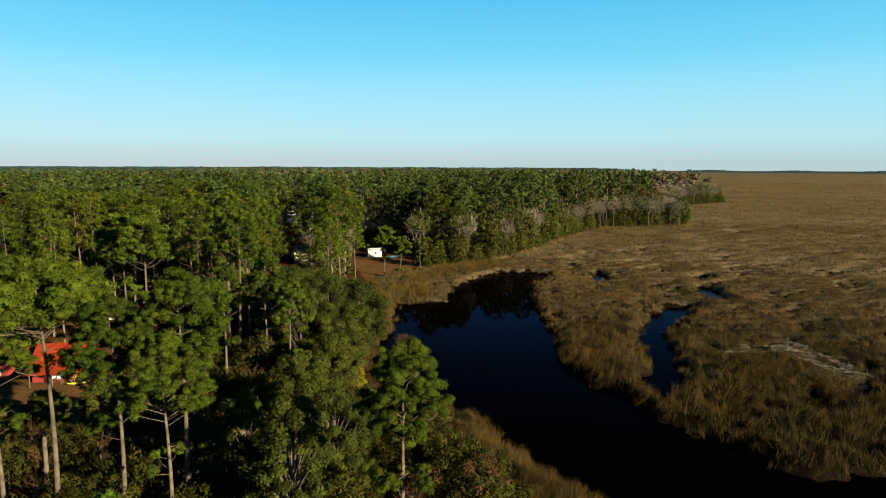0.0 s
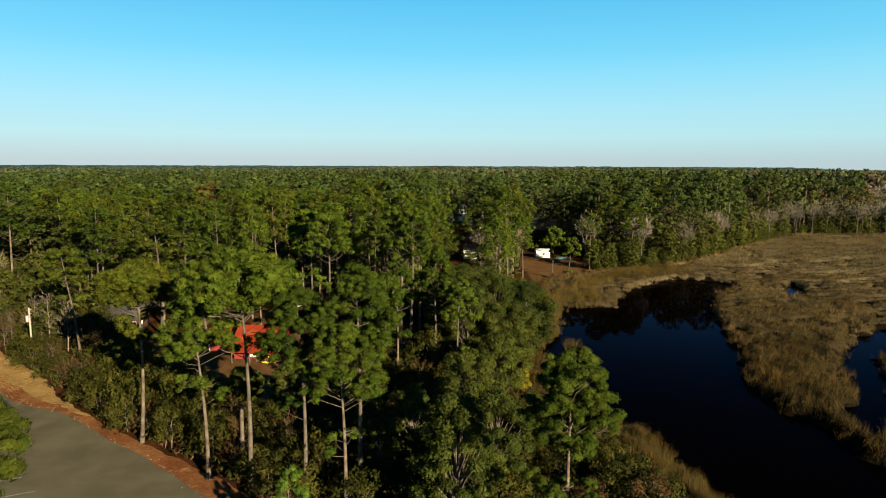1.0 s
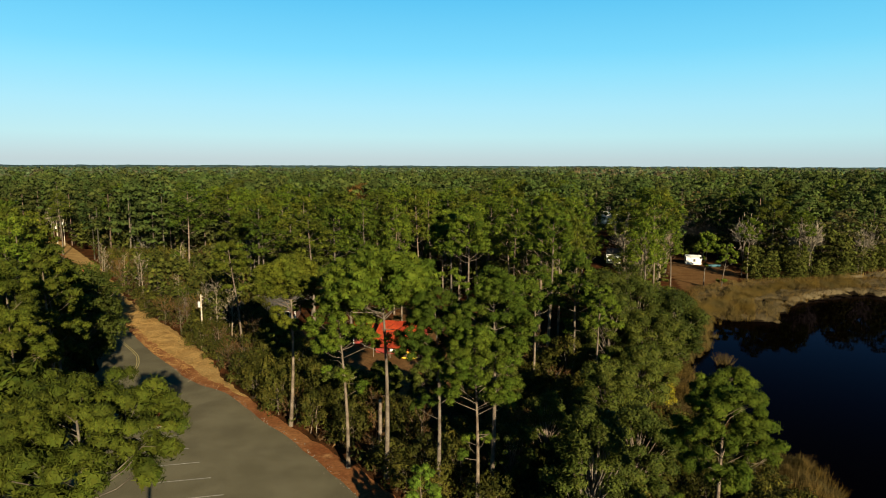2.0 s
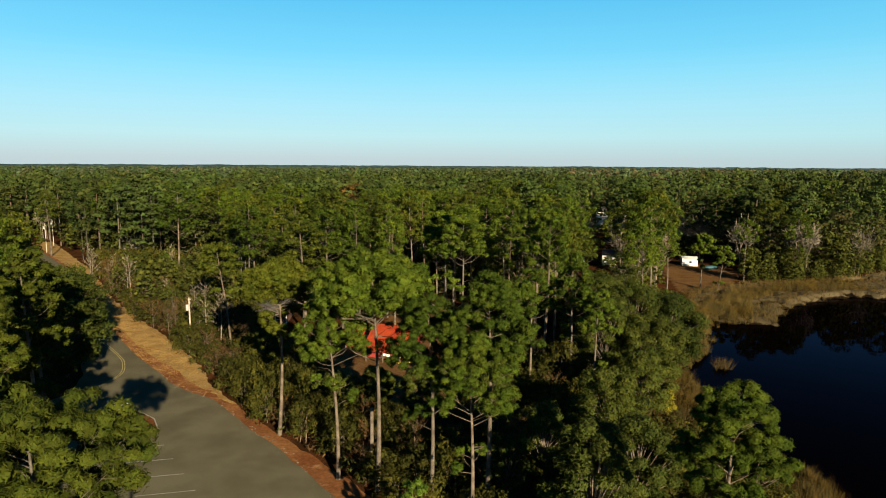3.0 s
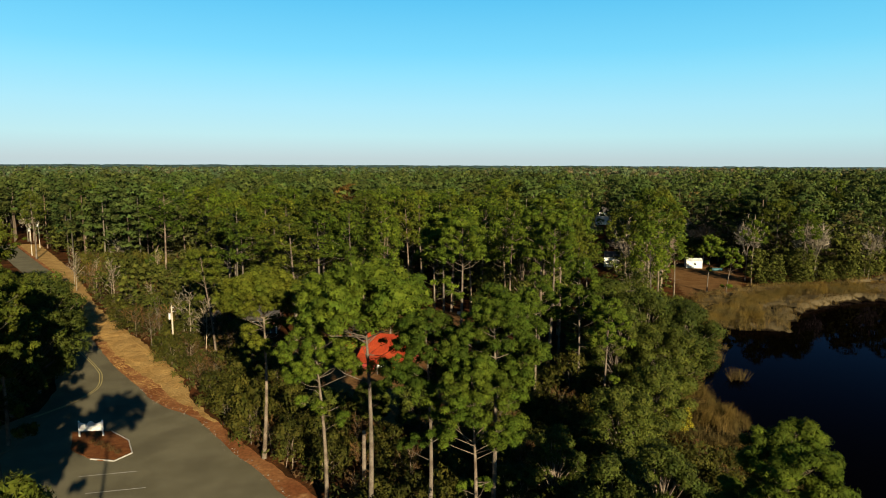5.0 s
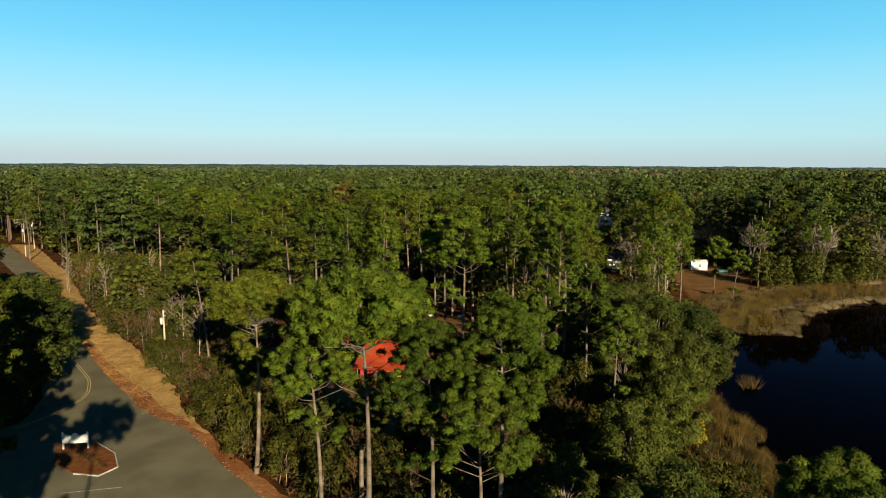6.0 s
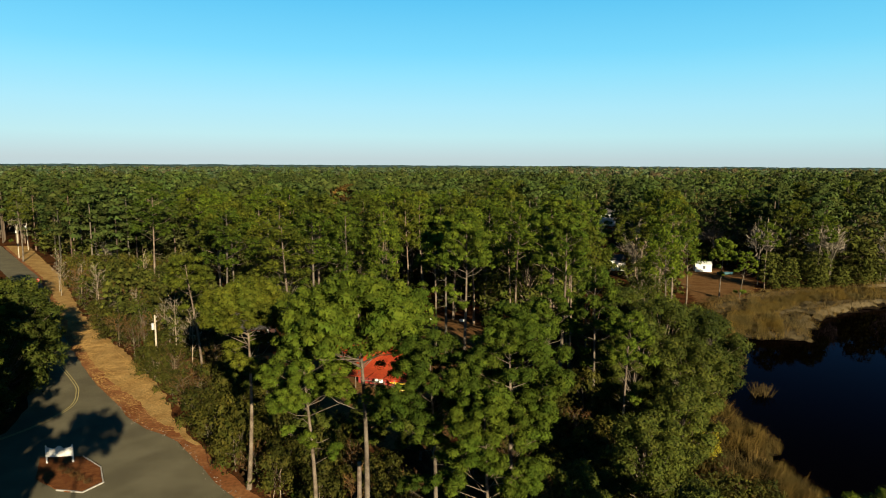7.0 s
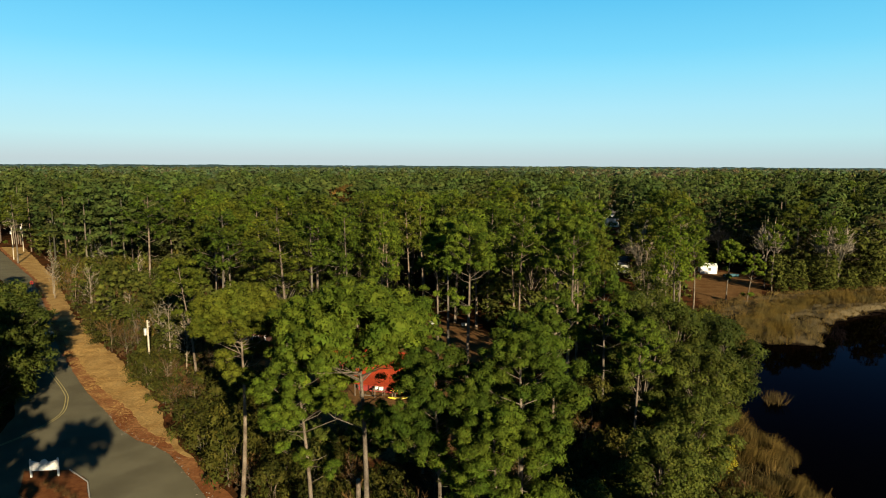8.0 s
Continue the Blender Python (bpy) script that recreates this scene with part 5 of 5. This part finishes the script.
for k, (x, y, s) in enumerate([(-10.0, 107.0, 0.42), (-10.7, 107.4, 0.36)]):
    tagged(part("storage_box", box((s * 1.3, s, s), (0, 0, 0), 0.02), WHITE), "pale storage box on a table", "box", "storage boxes").matrix_world = pose(x, y, 0.80, 0, 0, 20 * k)
for x, y in ((-3.8, 147.8), (2.8, 146.9)):
    tagged(part("plastic_tub", box((0.9, 0.6, 0.5), (0, 0, 0), 0.06), WHITE), "white plastic tub on bare ground", "tub", "tubs in the clearing").matrix_world = pose(x, y, 0, 0, 0, 20)

# covered boat on the lawn
boat = thing("covered_boat", pose(84.0, 206.5, 0, 0, 0, 10), "small boat under a teal cover beside the shed", "boat")
v, f = [], []
for i in range(9):
    u = -1 + 2 * i / 8
    w = 0.9 * (1 - max(0, u) ** 2.5) + 0.03
    for y, z in ((-w * 0.6, 0.05), (-w, 0.6), (0, 0.95 - 0.15 * u * u), (w, 0.6), (w * 0.6, 0.05)):
        v.append((u * 2.4, y, z))
    if i:
        f += [((i - 1) * 5 + j, (i - 1) * 5 + (j + 1) % 5, i * 5 + (j + 1) % 5, i * 5 + j) for j in range(5)]
child(mesh_object("cover", v, f, [TEAL], smooth=True), boat)

# ---------------------------------------------------------------- roadside things
rs = np.random.RandomState(71)
h = Heap()
edge = [(-46.3, 100.6), (-40.8, 94.3), (-34.5, 89.9), (-32.1, 88.1), (-28.0, 83.2), (-24.1, 78.4), (-19.8, 74.1), (-12.7, 65), (-4.5, 54.5), (4, 43)]
for (x0, y0), (x1, y1) in zip(edge, edge[1:]):
    for k in range(int(math.dist((x0, y0), (x1, y1)) * 5)):
        t, s = rs.uniform(), abs(rs.normal()) * 0.035 + 0.018
        o = np.array([x0 + (x1 - x0) * t + rs.normal() * 0.3 + 0.15, y0 + (y1 - y0) * t + rs.normal() * 0.3 + 0.1, 0.05])
        v = o + np.array([(-1, -1, 0), (1, -0.8, 0), (0.9, 1, 0), (-0.8, 0.9, 0), (0.1, 0, 0.8)]) * s * rs.uniform(0.6, 1.4, (5, 3))
        h.add(v, np.array([(0, 1, 4), (1, 2, 4), (2, 3, 4), (3, 0, 4)]))
tagged(h.object("edge_gravel", WOOD), "pale crumbled stones along the asphalt edge", "gravel", kind="stuff")
sign = thing("entrance_sign", pose(-42.6, 82.4, 0, 0, 0, 8), "white carved entrance sign on two posts in a mulch bed", "sign")
bm = bmesh.new()
n = 24
outline = [(-1.25, 0.85), (1.25, 0.85)]
for i in range(n + 1):
    x = 1.25 - 2.5 * i / n
    outline.append((x, 1.72 + 0.24 * abs(x / 1.25) ** 2 + (0.32 * math.sqrt(max(0, 1 - (x / 0.36) ** 2)) if abs(x) < 0.36 else 0)))
f = bm.faces.new([bm.verts.new((x, -0.05, z)) for x, z in outline])
ex = bmesh.ops.extrude_face_region(bm, geom=[f])
bmesh.ops.translate(bm, vec=(0, 0.1, 0), verts=[v for v in ex["geom"] if isinstance(v, bmesh.types.BMVert)])
board = part("board", bm, WHITE, sign)
bm = bmesh.new()
bmesh.ops.create_circle(bm, cap_ends=True, segments=20, radius=0.27, matrix=Matrix.Translation((0, -0.056, 1.72)) @ Matrix.Rotation(radians(90), 4, 'X'))
part("emblem", bm, GREYPANEL, board, "round pale grey emblem")
for z, w in ((1.32, 1.7), (1.06, 1.2)):
    part("lettering", box((w, 0.012, 0.12), (0, -0.058, z)), GREYPANEL, board, "grey bar of lettering")
for x in (-1.33, 1.33):
    post = part("post", box((0.17, 0.17, 2.05), (x, 0, 0), 0.015), WHITE, sign)
    part("cap", rod((x, 0, 2.05), (x, 0, 2.2), 0.12, 0.02, 8), WHITE, post)
BED = [(-45.5, 83.6), (-41.0, 84.0), (-37.6, 81.4), (-35.6, 78.2), (-36.6, 76.2), (-39.5, 76.6), (-43.0, 79.0)]
tagged(sheet("mulch_bed", BED, 0.16, MULCH, 0.7, 0.12, 0.14), "island of red pine straw mulch under the sign", "planting bed", kind="structure")
bm = bmesh.new()
for p, q in zip(BED[1:5], BED[2:6]):
    mid, L, a = ((p[0] + q[0]) / 2, (p[1] + q[1]) / 2), math.dist(p, q), math.atan2(q[1] - p[1], q[0] - p[0])
    box((L, 0.13, 0.14), (*mid, 0.05), 0, bm, a)
tagged(part("kerb", bm, WHITE_LINE), "pale concrete kerb round the mulch island", "kerb", kind="structure")
rs = np.random.RandomState(33)
for k in range(5):
    x, y = -41.5 + 1.1 * k, 80.8 - 0.7 * k
    h = Heap()
    b = np.stack([x + rs.normal(size=70) * 0.16, y + rs.normal(size=70) * 0.16, np.full(70, 0.15)], 1)
    h.add(*blades(rs, b, rs.normal(size=(70, 3)) * np.array([0.5, 0.5, 0.2]) + np.array([0, 0, 1]), 0.6, 0.05))
    tagged(h.object("grass_clump", BROWN_LEAF), "dry ornamental grass clump in mulch", "plant", "grass clumps")


def utility_pole(x, y, h, lamp=False):
    ob = thing("utility_pole", pose(x, y, 0), "pale wooden utility pole with a grey transformer", "pole", "utility poles")
    part("shaft", rod((0, 0, -0.2), (0, 0, h), 0.17, 0.12, 10), POLE, ob)
    part("transformer", rod((-0.34, -0.05, h - 2.3), (-0.34, -0.05, h - 1.3), 0.24, None, 10), GREY_METAL, ob, "grey metal transformer can")
    part("bracket", box((0.4, 0.08, 0.08), (-0.2, 0, h - 1.8)), GREY_METAL, ob)
    for z in (h - 0.35, h - 1.0):
        part("insulator", rod((0.12, 0, z), (0.34, 0, z + 0.06), 0.05, 0.07, 6), GREY_METAL, ob)
    return ob


POLES = [(-45.5, 112.4, 9.4), (-147.0, 231.0, 11.0), (-157.0, 251.0, 10.5)]
for p in POLES:
    utility_pole(*p)
for (x0, y0, h0), (x1, y1, h1) in zip(POLES[1:], POLES[2:]):
    pts = [(x0 + (x1 - x0) * t, y0 + (y1 - y0) * t, h0 - 0.3 + (h1 - h0) * t - 3.2 * t * (1 - t)) for t in np.linspace(0, 1, 12)]
    v, f = tube(pts, [0.02] * 12, 4)
    tagged(mesh_object("power_line", v, f, [WIRE]), "thin black sagging power line", "cable", "power lines")

def parked_car(at, turn):
    """A small parked car: lofted body with cabin, windows and four wheels."""
    car = thing("parked_car", pose(*at, 0, 0, turn), "silver car parked in deep shade beside the road", "car")
    prof = [(-2.1, 0.35, 0.72), (-1.95, 0.3, 0.92), (-1.2, 0.3, 0.98), (-0.7, 0.3, 1.4), (0.7, 0.3, 1.42), (1.35, 0.3, 1.0), (2.0, 0.3, 0.85), (2.15, 0.38, 0.66)]
    v, f = [], []
    for i, (x, lo, hi) in enumerate(prof):
        w = 0.82 if abs(x) < 1.9 else 0.7
        top = w - (0.16 if hi > 1.1 else 0.05)
        v += [(x, -w, lo), (x, -w, min(hi, 0.85)), (x, -top, hi), (x, top, hi), (x, w, min(hi, 0.85)), (x, w, lo)]
        if i:
            f += [((i - 1) * 6 + j, (i - 1) * 6 + (j + 1) % 6, i * 6 + (j + 1) % 6, i * 6 + j) for j in range(6)]
    child(mesh_object("body", v, f, [CAR_PAINT], smooth=True), car)
    for y in (-0.79, 0.79):
        part("side_window", box((1.7, 0.04, 0.34), (0, y, 0.95)), GLASS, car)
    for x in (-1.3, 1.3):
        for y in (-0.78, 0.78):
            wheel = part("wheel", rod((x, y - 0.1, 0.32), (x, y + 0.1, 0.32), 0.32, None, 14), TYRE, car)
            part("rim", rod((x, y - 0.11, 0.32), (x, y + 0.11, 0.32), 0.19, None, 10), GREY_METAL, wheel)
    return car


parked_car((-74.5, 134.0, 0.06), 122)

stop = thing("stop_sign", pose(-106.6, 178.4, 0, 0, 0, 35), "red octagonal stop sign on a post at the junction", "sign")
part("post", rod((0, 0.03, 0), (0, 0.03, 2.4), 0.04, None, 6), GREY_METAL, stop)
bm = bmesh.new()
bmesh.ops.create_cone(bm, cap_ends=True, segments=8, radius1=0.5, radius2=0.5, depth=0.03, matrix=Matrix.Translation((0, 0, 2.3)) @ Matrix.Rotation(radians(90), 4, 'X') @ Matrix.Rotation(radians(22.5), 4, 'Z'))
part("face", bm, STOP_RED, stop)
font = bpy.data.curves.new("word", 'FONT')
font.body, font.size, font.align_x, font.align_y, font.extrude = "STOP", 0.36, 'CENTER', 'CENTER', 0.004
word = new("word", font)
dg = bpy.context.evaluated_depsgraph_get()
me = bpy.data.meshes.new_from_object(word.evaluated_get(dg))
bpy.data.objects.remove(word)
me.materials.clear()
me.materials.append(WHITE)
letters = new("lettering", me)
letters.parent = stop
letters.matrix_basis = pose(0, -0.022, 2.3, 90, 0, 0)
tagged(letters, "white raised word")

# pale wrack of dead reeds on the marsh, and the lone tuft in the water
rs = np.random.RandomState(51)
h = Heap()
n = 16000
x, y = rs.uniform(87, 109, n), rs.uniform(51, 76, n)
ok = inside(WRACK_AREA, x, y) & (wobble(x, y, 4.5, 60) + 0.5 * wobble(x, y, 1.6, 61) > -0.25)
x, y = x[ok], y[ok]
base = np.stack([x, y, ground_height(x, y) + rs.uniform(0.05, 0.3, len(x))], 1)
h.add(*blades(rs, base, rs.normal(size=(len(x), 3)) * np.array([1, 1, 0.2]), rs.uniform(0.3, 0.9, len(x)), 0.035))
tagged(h.object("reed_wrack", WRACK), "pale flattened wrack of dead reeds on the marsh", "reeds", kind="stuff")
h = Heap()
n = 160
base = np.stack([45.8 + rs.normal(size=n) * 0.6, 106.8 + rs.normal(size=n) * 0.5, np.full(n, -0.9)], 1)
h.add(*blades(rs, base, rs.normal(size=(n, 3)) * np.array([0.45, 0.45, 0]) + np.array([0, 0, 1]), 2.2, 0.08))
tagged(h.object("reed_tuft", GRASS), "lone tuft of dry reeds standing in the creek", "reeds")


def dry_verge_grass():
    """Thin tan grass lying over the red dirt, thinning out along the road."""
    rs = np.random.RandomState(71)
    x, y = rs.uniform(-85, -20, 400000), rs.uniform(84, 150, 400000)
    keep = (signed(VERGE, x, y) < -0.3) & (rs.uniform(size=len(x)) < np.clip((y - 88) / 26, 0.02, 1) * np.clip(0.55 + 0.6 * wobble(x, y, 5, 72), 0.05, 1))
    x, y = x[keep], y[keep]
    n = len(x)
    way = np.stack([rs.normal(size=n), rs.normal(size=n), np.full(n, 0.45)], 1)
    v, f = blades(rs, np.stack([x, y, np.full(n, 0.04)], 1), way, rs.uniform(0.12, 0.32, n), 0.035)
    t = rs.uniform(0.8, 1.1, n)
    heap = Heap()
    heap.add(v, f, np.stack([t * 0.82, t * 0.52, t * 0.18], 1).repeat(3, 0))
    tagged(heap.object("verge_dry_grass", FAR_LEAF), "thin tan dead grass on the red dirt verge", "grass", kind="stuff")


dry_verge_grass()


def palmetto(x, y, seed):
    """A low palmetto: stiff fans of narrow blades on short stalks."""
    rs = np.random.RandomState(seed)
    stalks, fans = Heap(), Heap()
    for k in range(9):
        a, lean = k * 2.4 + rs.uniform(-0.3, 0.3), rs.uniform(0.3, 0.9)
        d = np.array([math.cos(a) * lean, math.sin(a) * lean, 1.0])
        d /= np.linalg.norm(d)
        tip = d * rs.uniform(0.5, 0.95)
        stalks.add(*tube([(0, 0, 0), tip * 0.6, tip], [0.02, 0.016, 0.012], 4))
        spread = np.linspace(-1.2, 1.2, 13)
        side = np.cross(d, (0, 0, 1.0))
        side /= np.linalg.norm(side) + 1e-6
        way = np.cos(spread)[:, None] * d + np.sin(spread)[:, None] * side
        v, f = blades(rs, np.repeat(tip[None], 13, 0), way, rs.uniform(0.5, 0.7, 13), 0.06)
        fans.add(v, f)
    plant("palmetto", (stalks, fans), (YOUNG, YOUNG), ("stalks", "fronds"), upright(x, y), "low bright green palmetto beside the dirt verge", "shrub", "palmettos")


for k, (x, y) in enumerate([(-14.6, 74.6), (-12.9, 72.9), (-20.6, 82.2)]):
    palmetto(x, y, 80 + k)


def bank_reeds():
    """Tall golden reeds in leaning tufts along the near bank of the creek."""
    rs = np.random.RandomState(75)
    heap = Heap()
    x, y = rs.uniform(22, 112, 900000), rs.uniform(44, 192, 900000)
    w, land = water_distance(x, y), signed(LAND, x, y)
    keep = (land > np.where((y > 70) & (y < 98), -8.0, -4.0)) & (land < 14) & (w > 0.1) & (w < np.where(y > 108, 14, 9.5)) & (wobble(x, y, 4.5, 76) > -0.35)
    x, y = x[keep], y[keep]
    n = len(x)
    way = np.stack([0.15 + 0.35 * wobble(x, y, 5, 77), 0.35 * wobble(x, y, 5, 78), np.ones(n)], 1) + rs.normal(size=(n, 3)) * 0.14
    high = (1.15 + 0.55 * wobble(x, y, 4.5, 76)) * rs.uniform(0.7, 1.25, n)
    v, f = blades(rs, np.stack([x, y, ground_height(x, y) - 0.05], 1), way, high, 0.045)
    t = rs.uniform(0.8, 1.6, n) * np.where(y > 108, 1.2, 0.95)
    gold = np.clip(0.5 + 0.6 * wobble(x, y, 9, 79), 0, 1)
    heap.add(v, f, np.stack([t * (0.9 + 0.35 * gold), t * (0.98 + 0.16 * gold), t * (0.95 - 0.3 * gold)], 1).repeat(3, 0))
    tagged(heap.object("bank_reeds", GRASS), "tall golden dry reeds along the creek bank", "reeds", kind="stuff")


bank_reeds()
